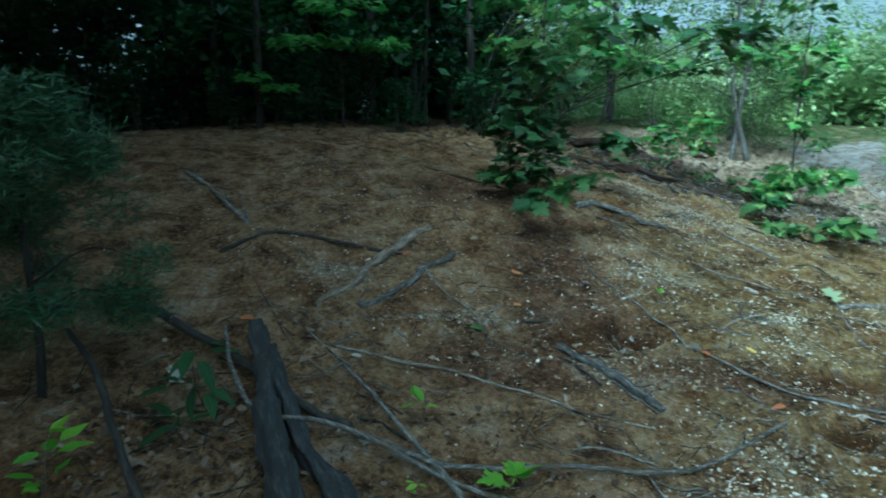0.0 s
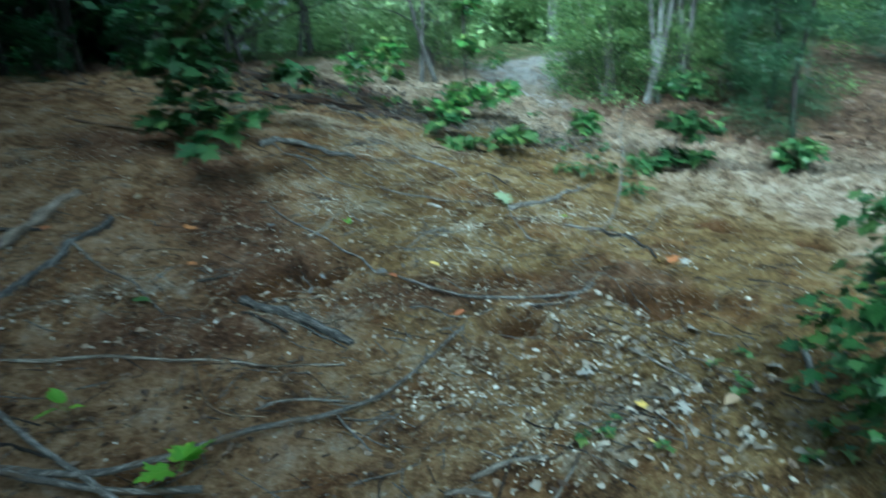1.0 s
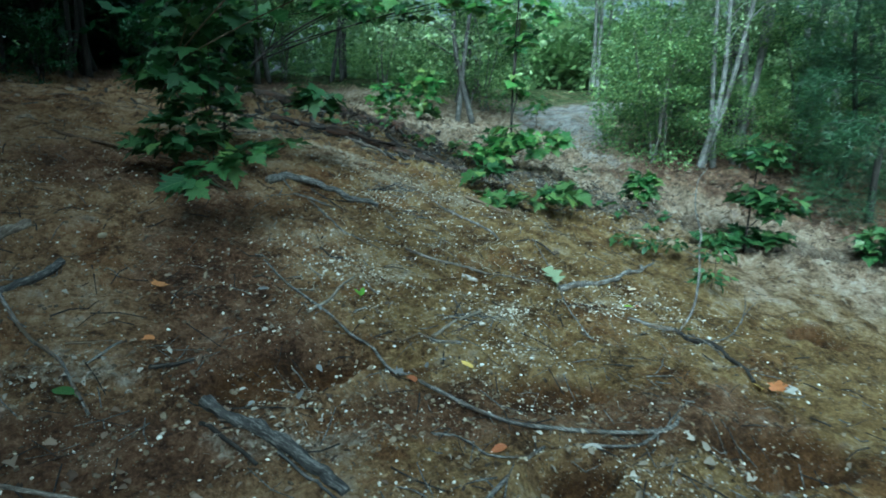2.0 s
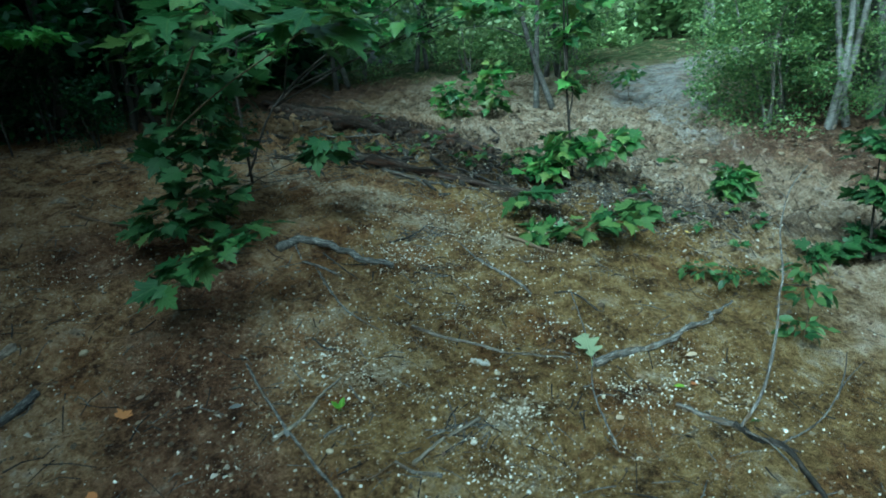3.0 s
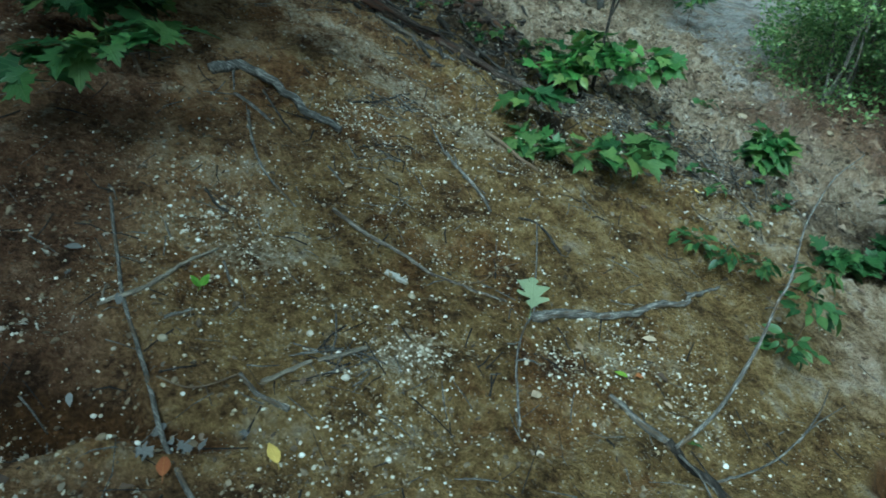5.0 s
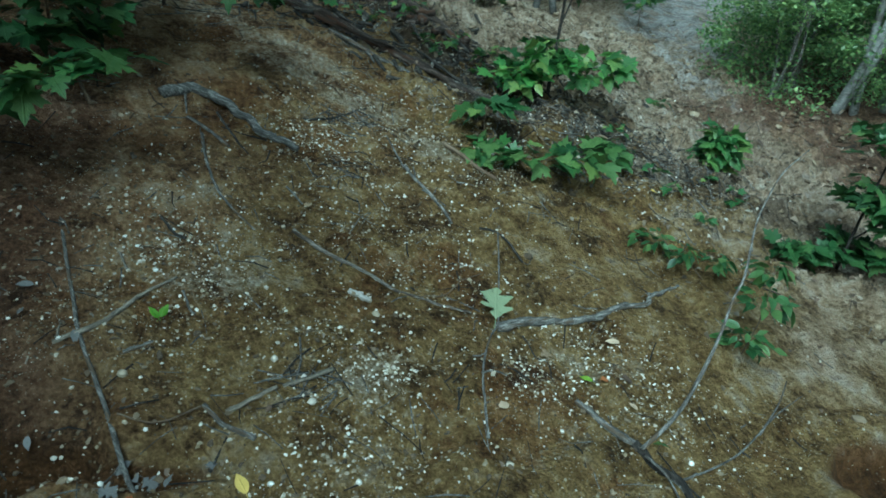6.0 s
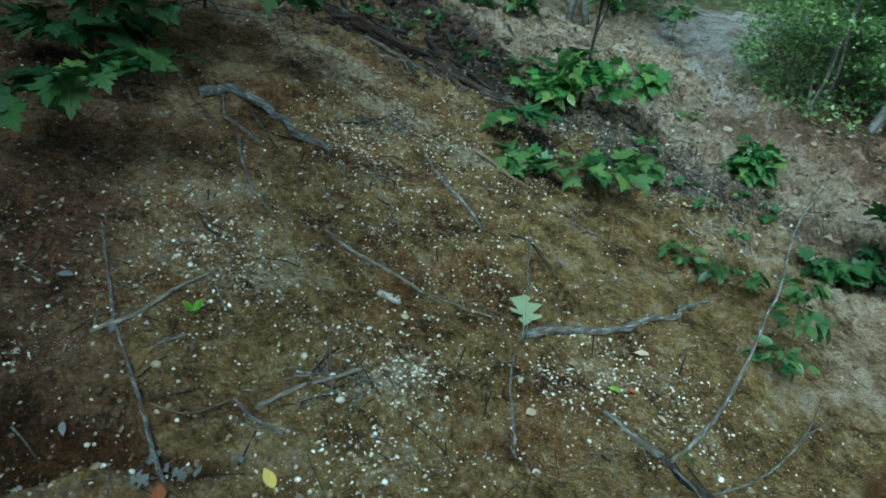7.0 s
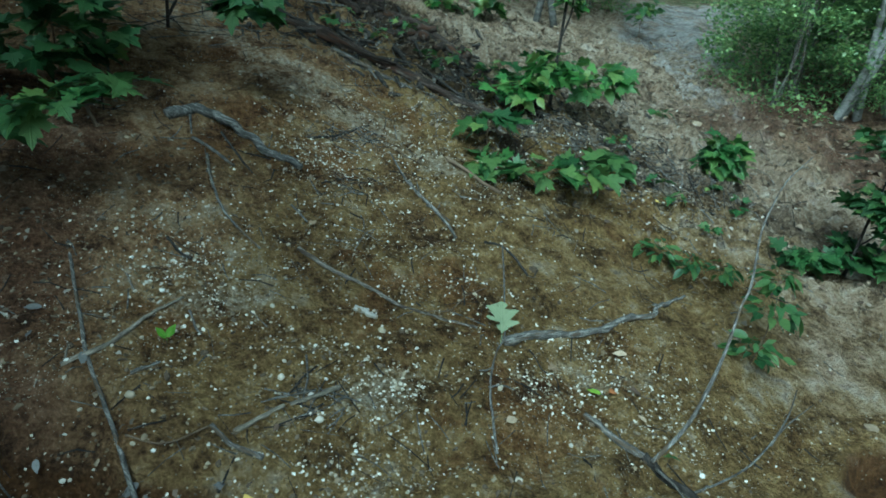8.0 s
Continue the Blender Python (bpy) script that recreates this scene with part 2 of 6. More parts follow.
def bark_material(name, dark, mid, light, scale=26.0, patches=None, stretch=(0.13, 1.0, 1.0)):
    n = Nodes(name)
    grow = n.t.nodes.new("ShaderNodeVectorMath")
    grow.operation = "MULTIPLY"
    n.link(n.local(), grow.inputs[0])
    grow.inputs[1].default_value = stretch
    p = grow.outputs[0]
    streak, fine = n.noise(p, scale, 5, 0.65), n.noise(p, scale * 5, 4, 0.7)
    fac = n.math("ADD", n.math("MULTIPLY", streak, 0.65), n.math("MULTIPLY", fine, 0.35))
    c = n.ramp(fac, [(0.34, dark), (0.50, mid), (0.66, light)])
    if patches:
        c = n.mix(n.step(n.noise(p, scale * 0.35, 3), 0.54, 0.64), c, patches)
    c = n.mix(n.math("MULTIPLY", n.chance(), 0.35), c, dark)
    n.bump(fac, 1.0, 0.008)
    return n.finish(c, 0.88, 0.25)


def leaf_material(name, low, mid, high, islands=False, through_light=0.35, gloss=0.42, spots=None):
    n = Nodes(name)
    pick = n.island() if islands else n.chance()
    fine = n.noise(n.local(), 18 if not islands else 3, 3)
    c = n.ramp(n.math("ADD", n.math("MULTIPLY", pick, 0.75), n.math("MULTIPLY", fine, 0.25)), [(0.12, low), (0.5, mid), (0.92, high)])
    if spots:
        c = n.mix(n.math("MULTIPLY", n.step(fine, 0.55, 0.68), 0.8), c, spots)
    if not islands:
        lx, ly, lz = axis(n, n.local())
        off = n.math("ABSOLUTE", lx)
        side_vein = n.math("ABSOLUTE", n.math("SUBTRACT", n.math("FRACT", n.math("SUBTRACT", n.math("MULTIPLY", ly, 5.0), n.math("MULTIPLY", off, 5.5))), 0.5))
        vein = n.math("MAXIMUM", n.step(off, 0.030, 0.008), n.math("MULTIPLY", n.step(side_vein, 0.10, 0.02), 0.6))
        c = n.mix(n.math("MULTIPLY", vein, 0.35), c, high)
        c = n.mix(n.math("MULTIPLY", n.step(n.noise(n.local(), 4.0, 3), 0.5, 0.7), 0.5), c, low)
        n.bump(vein, 0.4, 0.02)
    n.finish(c, gloss, 0.4)
    glow = n.t.nodes.new("ShaderNodeBsdfTranslucent")
    n.link(c, glow.inputs["Color"])
    both = n.t.nodes.new("ShaderNodeMixShader")
    both.inputs[0].default_value = through_light
    n.link(n.bsdf.outputs[0], both.inputs[1])
    n.link(glow.outputs[0], both.inputs[2])
    n.link(both.outputs[0], n.out.inputs["Surface"])
    return n.mat


def stone_material(name, stops, islands):
    n = Nodes(name)
    pick = n.island() if islands else n.chance()
    c = n.ramp(pick, stops)
    p = n.local()
    mottle = n.noise(p, 2.5 if not islands else 160, 4)
    c = n.mix(n.math("MULTIPLY", n.step(mottle, 0.55, 0.72), 0.6), c, (0.22, 0.17, 0.10))
    n.bump(mottle, 0.3, 0.004)
    return n.finish(c, 0.78, 0.3)


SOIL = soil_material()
GREY_BARK = bark_material("weathered_grey_wood", (0.018, 0.015, 0.013), (0.120, 0.110, 0.098), (0.44, 0.415, 0.38), 105, (0.105, 0.078, 0.052))
DRIFT_BARK = bark_material("cracked_grey_wood", (0.018, 0.017, 0.017), (0.026, 0.026, 0.027), (0.10, 0.099, 0.098), 60)
DULL_BARK = bark_material("dull_grey_wood", (0.014, 0.012, 0.011), (0.058, 0.054, 0.050), (0.25, 0.235, 0.215), 80)
ROOT_BARK = bark_material("sunned_root_wood", (0.030, 0.022, 0.016), (0.135, 0.108, 0.082), (0.36, 0.31, 0.25), 70)
LOG_BARK = bark_material("worn_grey_wood", (0.015, 0.013, 0.012), (0.085, 0.080, 0.073), (0.34, 0.325, 0.30), 90)
STRAW_BARK = bark_material("stripped_pale_wood", (0.05, 0.040, 0.030), (0.17, 0.145, 0.112), (0.42, 0.37, 0.30), 90)
PALE_BARK = bark_material("bleached_wood", (0.036, 0.028, 0.021), (0.160, 0.138, 0.113), (0.46, 0.42, 0.36), 95, (0.066, 0.050, 0.037))
DARK_BARK = bark_material("dark_damp_wood", (0.010, 0.008, 0.007), (0.036, 0.030, 0.025), (0.105, 0.09, 0.076), 70)
BROWN_BARK = bark_material("brown_twig_bark", (0.035, 0.022, 0.013), (0.105, 0.072, 0.045), (0.20, 0.155, 0.105))
ROT_BARK = bark_material("rotten_log_wood", (0.006, 0.004, 0.003), (0.034, 0.023, 0.017), (0.15, 0.12, 0.10), 60, (0.055, 0.026, 0.014))
BIRCH_BARK = bark_material("birch_bark", (0.085, 0.08, 0.072), (0.175, 0.17, 0.16), (0.31, 0.30, 0.285), 9, (0.08, 0.07, 0.06), (1.0, 1.0, 2.2))
CHIP_BARK = bark_material("white_birch_chip", (0.24, 0.22, 0.19), (0.48, 0.45, 0.40), (0.68, 0.65, 0.60), 60, (0.30, 0.27, 0.23))
YOUNG_BARK = bark_material("young_grey_bark", (0.025, 0.023, 0.020), (0.07, 0.066, 0.060), (0.15, 0.145, 0.135), 12, (0.04, 0.035, 0.03), (1.0, 1.0, 1.6))
TREE_BARK = bark_material("forest_bark", (0.008, 0.007, 0.006), (0.022, 0.019, 0.016), (0.055, 0.048, 0.042), 14, None, (1.0, 1.0, 0.2))
BUSH_LEAF = leaf_material("bush_leaf_green", (0.018, 0.054, 0.012), (0.044, 0.104, 0.022), (0.105, 0.185, 0.040), through_light=0.4)
PALE_LITTER = leaf_material("bleached_leaf_scraps", (0.075, 0.055, 0.036), (0.18, 0.145, 0.105), (0.40, 0.36, 0.30), islands=True, through_light=0.08, gloss=0.85)
# Paler copy of the maple leaf: light falling through a gap is in the colour.
GAP_LEAF = leaf_material("maple_leaf_painted_light", (0.09, 0.22, 0.05), (0.15, 0.32, 0.07), (0.24, 0.42, 0.11), through_light=0.5)
# Darkened copy of the leaf green, with shade put into the colour.
SHADE_LEAF = leaf_material("leaf_green_painted_shade", (0.013, 0.036, 0.007), (0.022, 0.056, 0.011), (0.044, 0.085, 0.018), through_light=0.25, gloss=0.62)
MAPLE_LEAF = leaf_material("maple_leaf_green", (0.024, 0.062, 0.018), (0.052, 0.110, 0.030), (0.125, 0.185, 0.050))
OAK_LEAF = leaf_material("seedling_leaf_green", (0.030, 0.080, 0.022), (0.066, 0.140, 0.034), (0.20, 0.255, 0.060))
LIME_LEAF = leaf_material("young_leaf_lime", (0.14, 0.30, 0.02), (0.22, 0.40, 0.03), (0.34, 0.47, 0.05), through_light=0.45)
PALE_LEAF = leaf_material("pale_oak_leaf", (0.15, 0.19, 0.095), (0.175, 0.215, 0.115), (0.22, 0.25, 0.14), through_light=0.1, gloss=0.7)
YELLOW_LEAF = leaf_material("yellow_leaf", (0.50, 0.36, 0.07), (0.60, 0.43, 0.10), (0.66, 0.48, 0.14), through_light=0.15, gloss=0.6)
ORANGE_LEAF = leaf_material("orange_leaf", (0.22, 0.070, 0.022), (0.31, 0.11, 0.032), (0.40, 0.19, 0.06), through_light=0.1, gloss=0.65)
TAN_LEAF = leaf_material("tan_dead_leaf", (0.24, 0.17, 0.10), (0.36, 0.26, 0.16), (0.46, 0.36, 0.25), through_light=0.1, gloss=0.8)
WHITE_LEAF = leaf_material("bleached_leaf", (0.27, 0.245, 0.21), (0.36, 0.33, 0.29), (0.47, 0.44, 0.39), through_light=0.1, gloss=0.8)
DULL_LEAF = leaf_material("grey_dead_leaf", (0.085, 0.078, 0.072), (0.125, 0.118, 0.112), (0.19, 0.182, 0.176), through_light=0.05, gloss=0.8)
LITTER = leaf_material("leaf_litter", (0.035, 0.022, 0.014), (0.105, 0.070, 0.045), (0.23, 0.175, 0.125), islands=True, through_light=0.08, gloss=0.85)
# Near-black greens: the inner shade of the wood is put into the leaf colour.
CROWN_DARK = leaf_material("forest_foliage_painted_shade", (0.008, 0.024, 0.008), (0.015, 0.046, 0.013), (0.036, 0.092, 0.020), islands=True, through_light=0.3)
# Birch leaves washed out: haze and brightness are mixed into the colour.
CROWN_LIGHT = leaf_material("hazed_light_foliage", (0.125, 0.180, 0.090), (0.225, 0.295, 0.140), (0.35, 0.42, 0.20), islands=True, through_light=0.4)
CROWN_MID = leaf_material("shrub_foliage", (0.064, 0.115, 0.040), (0.135, 0.205, 0.068), (0.27, 0.345, 0.12), islands=True, through_light=0.45)
# Far leaves made extra pale: distance haze is painted into the green.
CROWN_FAR = leaf_material("far_foliage_painted_haze", (0.17, 0.25, 0.10), (0.27, 0.37, 0.15), (0.40, 0.50, 0.21), islands=True, through_light=0.4)
PINE = leaf_material("pine_needles", (0.018, 0.046, 0.018), (0.034, 0.072, 0.028), (0.060, 0.110, 0.044), islands=True, through_light=0.15)
STONE = stone_material("pebble_stone", [(0.0, (0.15, 0.11, 0.062)), (0.3, (0.30, 0.25, 0.17)), (0.6, (0.46, 0.41, 0.33)), (0.8, (0.62, 0.58, 0.51)), (1.0, (0.76, 0.74, 0.69))], False)
CLOD = stone_material("dry_soil_clod", [(0.0, (0.05, 0.035, 0.022)), (0.5, (0.12, 0.088, 0.055)), (1.0, (0.21, 0.165, 0.11))], True)
GRIT = stone_material("grit_stone", [(0.0, (0.09, 0.062, 0.032)), (0.40, (0.20, 0.155, 0.090)), (0.66, (0.37, 0.32, 0.23)), (0.85, (0.56, 0.51, 0.42)), (1.0, (0.72, 0.68, 0.60))], True)

# ---------------------------------------------------------------- the lie of the land
LAND = (0.768, 1.548, 0.457, -2.231, 0.098, 1.587, -0.601, -1.048, 1.666, 0.361, -0.412, -0.409, 0.246, -0.826, 1.404, -0.617, 1.082, -1.359, 0.577, -1.124, 1.042)
POWERS = [(i, j) for i in range(6) for j in range(6) if i + j <= 5]


def land(x, y):
    """Height of the bank, smooth: it climbs ahead and to the left and flattens out far off."""
    u, v = np.tanh((np.asarray(x, float) - 2) / 5.0), np.tanh((np.asarray(y, float) - 4) / 6.0)
    return sum(c * u**i * v**j for c, (i, j) in zip(LAND, POWERS))


# Scrapes, footprints and holes in the soil: x, y, half length, half width, heading in degrees, depth.
HOLLOWS = [
    (3.630, 3.020, 0.13, 0.18, -62, 0.09),
    (4.054, 2.665, 0.11, 0.18, -58, 0.07),
    (0.915, 3.043, 0.30, 0.13, 8, 0.055),
    (1.838, 2.768, 0.24, 0.10, -5, 0.05),
    (2.437, 2.262, 0.26, 0.12, -12, 0.06),
    (1.608, 2.294, 0.14, 0.10, 0, 0.05),
    (2.416, 2.147, 0.22, 0.09, -10, 0.05),
    (1.650, 2.310, 0.12, 0.08, 0, 0.05),
    (-1.053, 3.331, 0.05, 0.04, 0, 0.12),
    (0.925, 4.284, 0.16, 0.10, 30, 0.022),
    (1.063, 3.139, 0.20, 0.13, 60, 0.04),
    (0.889, 4.332, 0.22, 0.14, 20, 0.012),
    (2.978, 4.634, 0.20, 0.07, -25, 0.035),
    (1.945, 3.120, 0.25, 0.10, 5, 0.03),
    (3.262, 3.869, 0.14, 0.08, 0, 0.03),
    (1.197, 3.044, 0.28, 0.07, -4, 0.05),
]


def relief(x, y):
    """Small lumps, runnels and scrapes on top of the land."""
    v = Vector((x, y, 0.0))
    h = 0.040 * noise.noise(v * 1.7) + 0.026 * noise.noise(v * 4.3) + 0.018 * noise.noise(v * 9.0) + 0.016 * noise.noise(v * 19.0) + 0.009 * noise.noise(v * 37.0)
    # steps of soil along the contour, as feet and rain leave them
    h += 0.022 * noise.noise(Vector((x * 2.0 + y * 1.2, y * 9.0 - x * 2.0, 3.0)))
    # dry clods on the upper slope
    rough = min(1.0, max(0.0, (y - 4.6) * 0.7 + (x - 2.6) * 0.45))
    if rough and x < 9:
        h += rough * (0.10 * abs(noise.noise(v * 4.5)) + 0.115 * abs(noise.noise(Vector((x * 8, y * 12, 5.0)))) + 0.028 * noise.noise(v * 22) - 0.045)
    for hx, hy, a, b, heading, deep in HOLLOWS:
        dx, dy = x - hx, y - hy
        if abs(dx) < 0.8 and abs(dy) < 0.8:
            c, s = math.cos(radians(heading)), math.sin(radians(heading))
            r2 = ((dx * c + dy * s) / a) ** 2 + ((dy * c - dx * s) / b) ** 2
            h -= 1.25 * deep * math.exp(-(r2**3)) - 0.20 * deep * math.exp(-((math.sqrt(r2) - 1.35) ** 2) * 9)
    return h


def ground_z(x, y):
    return float(land(x, y)) + relief(x, y)


def mesh_object(name, verts, faces, material, parent=None, smooth=True, label=""):
    me = bpy.data.meshes.new(name)
    me.from_pydata(verts, [], faces)
    me.polygons.foreach_set("use_smooth", [smooth] * len(me.polygons))
    me.materials.append(material)
    me.update()
    ob = new(name, me)
    if parent:
        ob.parent = parent
    if label:
        ob["label"] = label
    return ob


def lines(low, high, fine, reach):
    """Grid lines: even and fine from low to high, then ever wider out to reach."""
    inner = list(np.arange(low, high, fine))
    out, step, at = [], fine, high
    while at < reach:
        out.append(at)
        step *= 1.11
        at += step
    back, step, at = [], fine, low
    while at > -reach:
        step *= 1.11
        at -= step
        back.append(at)
    return back[::-1] + inner + out


def build_ground():
    xs, ys = lines(-1.0, 5.4, 0.023, 400), lines(0.9, 7.6, 0.023, 400)
    gx, gy = np.meshgrid(xs, ys)
    base = land(gx, gy)
    verts = []
    for j in range(len(ys)):
        for i in range(len(xs)):
            x, y = xs[i], ys[j]
            z = base[j, i]
            if abs(x) < 14 and abs(y) < 18:
                z += relief(x, y)
            verts.append((x, y, z))
    w = len(xs)
    faces = [(j * w + i, j * w + i + 1, (j + 1) * w + i + 1, (j + 1) * w + i) for j in range(len(ys) - 1) for i in range(w - 1)]
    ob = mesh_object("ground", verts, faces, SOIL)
    return tagged(ob, "bare brown sandy bank with pebbles, roots and leaf litter", "ground", kind="structure")


GROUND = build_ground()


# ---------------------------------------------------------------- tools for wood and leaves
def curve_through(points, per=5):
    """Points on a smooth curve through the given ones."""
    p = [Vector(q) for q in points]
    p = [2 * p[0] - p[1], *p, 2 * p[-1] - p[-2]]
    out = []
    for k in range(1, len(p) - 2):
        a, b, c, d = p[k - 1 : k + 3]
        for s in range(per):
            t = s / per
            out.append(0.5 * (2 * b + (c - a) * t + (2 * a - 5 * b + 4 * c - d) * t * t + (3 * b - a - 3 * c + d) * t**3))
    return out + [p[-2]]


def tube(points, r0, r1, sides=7, rough=0.12, knots=0.0, seed=0):
    """Vertices and faces of a tapering, slightly uneven round bar along points."""
    rnd = random.Random(seed)
    verts, faces = [], []
    last = None
    for k, p in enumerate(points):
        ahead = (points[min(k + 1, len(points) - 1)] - points[max(k - 1, 0)]).normalized()
        side = (last - ahead * last.dot(ahead)) if last is not None else ahead.cross(Vector((0.3, 0.2, 1)))
        side.normalize()
        last = side
        up = ahead.cross(side)
        t = k / (len(points) - 1)
        r = r0 + (r1 - r0) * t
        r *= 1 + knots * 0.9 * noise.noise(Vector((k * 0.42, seed * 3.7, 0.0)))
        for s in range(sides):
            a = 2 * math.pi * s / sides
            rr = r * (1 + 1.7 * rough * noise.noise(Vector((1.6 * math.cos(a), 1.6 * math.sin(a), k * 0.16 + seed * 5.3))))
            verts.append(p + side * (rr * math.cos(a)) + up * (rr * math.sin(a)))
    for k in range(len(points) - 1):
        for s in range(sides):
            a, b = k * sides + s, k * sides + (s + 1) % sides
            faces.append((a, b, b + sides, a + sides))
    faces.append(tuple(reversed(range(sides))))
    faces.append(tuple(range((len(points) - 1) * sides, len(points) * sides)))
    return verts, faces


def joined(pieces):
    verts, faces = [], []
    for v, f in pieces:
        n = len(verts)
        verts += v
        faces += [tuple(i + n for i in q) for q in f]
    return verts, faces


def on_ground(points, sink):
    """World places for points of x, y and height over the soil."""
    return [Vector((x, y, ground_z(x, y) + h + sink)) for x, y, h in points]


COUNT = [0]


def stick(name, label, points, r0, r1, material, category="stick", twigs=(), group="fallen sticks on the bank", sides=7, knots=0.05, sink=0.45, rough=0.14):
    """A fallen stick on the soil, with side twigs as parts; points are x, y and height over the soil."""
    COUNT[0] += 1
    rnd = random.Random(COUNT[0])
    pts = curve_through(on_ground(points, r0 * sink), 9)
    for p in pts:
        p.z = max(p.z, ground_z(p.x, p.y) + r0 * sink)
    # the wood bridges small dips instead of following them
    for _ in range(6):
        heights = [p.z for p in pts]
        for k in range(1, len(pts) - 1):
            pts[k].z = max(heights[k] - r0 * 0.4, (heights[k - 1] + heights[k + 1]) / 2)
    for k, p in enumerate(pts):
        if 0 < k < len(pts) - 1:
            p += noise.noise_vector(Vector((k * 0.33, COUNT[0] * 7.1, 0.0))) * r0 * 0.5
    verts, faces = tube(pts, r0, r1, sides, rough, knots, COUNT[0])
    turn = (pts[-1] - pts[0]).to_track_quat("X", "Z").to_matrix().to_4x4()
    base = Matrix.Translation(pts[0]) @ turn
    back = base.inverted()
    ob = mesh_object(name, [back @ v for v in verts], faces, material)
    ob.matrix_basis = base
    tagged(ob, label, category, group)
    for tw, ra, rb, *own in twigs:
        tp = curve_through(on_ground(tw, r1 * 0.5), 6)
        for p in tp:
            p.z = max(p.z, ground_z(p.x, p.y) + ra * 0.4)
        tv, tf = tube(tp, ra, rb, 6, 0.15, 0.0, COUNT[0] + 77)
        own_base = Matrix.Translation(tp[0]) @ (tp[-1] - tp[0]).to_track_quat("X", "Z").to_matrix().to_4x4()
        own_back = own_base.inverted()
        twig = mesh_object("side_twig", [own_back @ v for v in tv], tf, own[0] if own else material, ob)
        twig.matrix_basis = back @ own_base
    return ob


MAPLE = [(0.05, 0.02), (0.27, -0.06), (0.29, 0.07), (0.50, 0.11), (0.37, 0.24), (0.44, 0.33), (0.64, 0.50), (0.45, 0.50), (0.40, 0.60), (0.20, 0.47), (0.27, 0.70), (0.13, 0.72), (0.10, 0.86), (0.0, 1.0)]
OAK = [(0.03, 0.08), (0.14, 0.15), (0.18, 0.22), (0.06, 0.25), (0.07, 0.33), (0.36, 0.34), (0.47, 0.40), (0.42, 0.46), (0.20, 0.46), (0.07, 0.50), (0.07, 0.58), (0.38, 0.68), (0.47, 0.78), (0.36, 0.80), (0.16, 0.74), (0.06, 0.77), (0.15, 0.90), (0.08, 0.96), (0.0, 1.0)]
OVAL = [(0.10, 0.05), (0.22, 0.22), (0.27, 0.42), (0.21, 0.64), (0.10, 0.85), (0.0, 1.0)]
LANCE = [(0.07, 0.06), (0.14, 0.28), (0.15, 0.50), (0.10, 0.75), (0.0, 1.0)]


def leaf_mesh(name, outline, material, fold=0.18, droop=0.22, petiole=0.35):
    """A leaf blade one metre long along +y with its stalk, to be scaled down."""
    bm = bmesh.new()
    mid = [bm.verts.new((0, t, 0)) for t in (0.0, 0.35, 0.7, 1.0)]
    for sign in (1, -1):
        rim = [bm.verts.new((sign * x, y, 0)) for x, y in outline[:-1]]
        loop = [mid[0], *rim, mid[3], mid[2], mid[1]]
        bm.faces.new(loop if sign > 0 else loop[::-1])
    bmesh.ops.triangulate(bm, faces=bm.faces[:])
    for v in bm.verts:
        x, y = v.co.x, v.co.y
        v.co.z = fold * abs(x) - droop * y * y + 0.03 * math.sin(9 * y + 5 * x)
    if petiole:
        a = [bm.verts.new((dx, -petiole * 0.0, 0)) for dx in (-0.012, 0.012)]
        b = [bm.verts.new((dx, -petiole, -0.10)) for dx in (-0.012, 0.012)]
        bm.faces.new((a[0], a[1], b[1], b[0]))
    me = bpy.data.meshes.new(name)
    bm.to_mesh(me)
    bm.free()
    me.polygons.foreach_set("use_smooth", [True] * len(me.polygons))
    me.materials.append(material)
    return me


BUSHES = [leaf_mesh("leaf", MAPLE, BUSH_LEAF, f, d) for f, d in ((0.12, 0.15), (0.25, 0.3), (0.05, 0.45))]
MAPLES = [leaf_mesh("leaf", MAPLE, MAPLE_LEAF, f, d) for f, d in ((0.12, 0.15), (0.25, 0.3), (0.05, 0.45))]
OAKS = [leaf_mesh("leaf", MAPLE, OAK_LEAF, f, d) for f, d in ((0.15, 0.2), (0.3, 0.35))] + [leaf_mesh("leaf", OVAL, OAK_LEAF, 0.2, 0.3)]
OVALS = [leaf_mesh("leaf", OVAL, MAPLE_LEAF, f, d) for f, d in ((0.2, 0.2), (0.3, 0.4))]
LIMES = [leaf_mesh("leaf", MAPLE, LIME_LEAF, f, d) for f, d in ((0.15, 0.2), (0.3, 0.1))]
LIME_OVALS = [leaf_mesh("leaf", OVAL, LIME_LEAF, f, d) for f, d in ((0.15, 0.2), (0.3, 0.1))]
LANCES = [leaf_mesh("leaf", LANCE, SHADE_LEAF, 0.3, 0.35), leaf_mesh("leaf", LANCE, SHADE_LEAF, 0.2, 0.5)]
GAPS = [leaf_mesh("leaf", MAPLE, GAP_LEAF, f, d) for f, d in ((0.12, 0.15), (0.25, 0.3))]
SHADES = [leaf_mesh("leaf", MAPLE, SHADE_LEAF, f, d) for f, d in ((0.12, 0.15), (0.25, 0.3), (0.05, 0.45))]


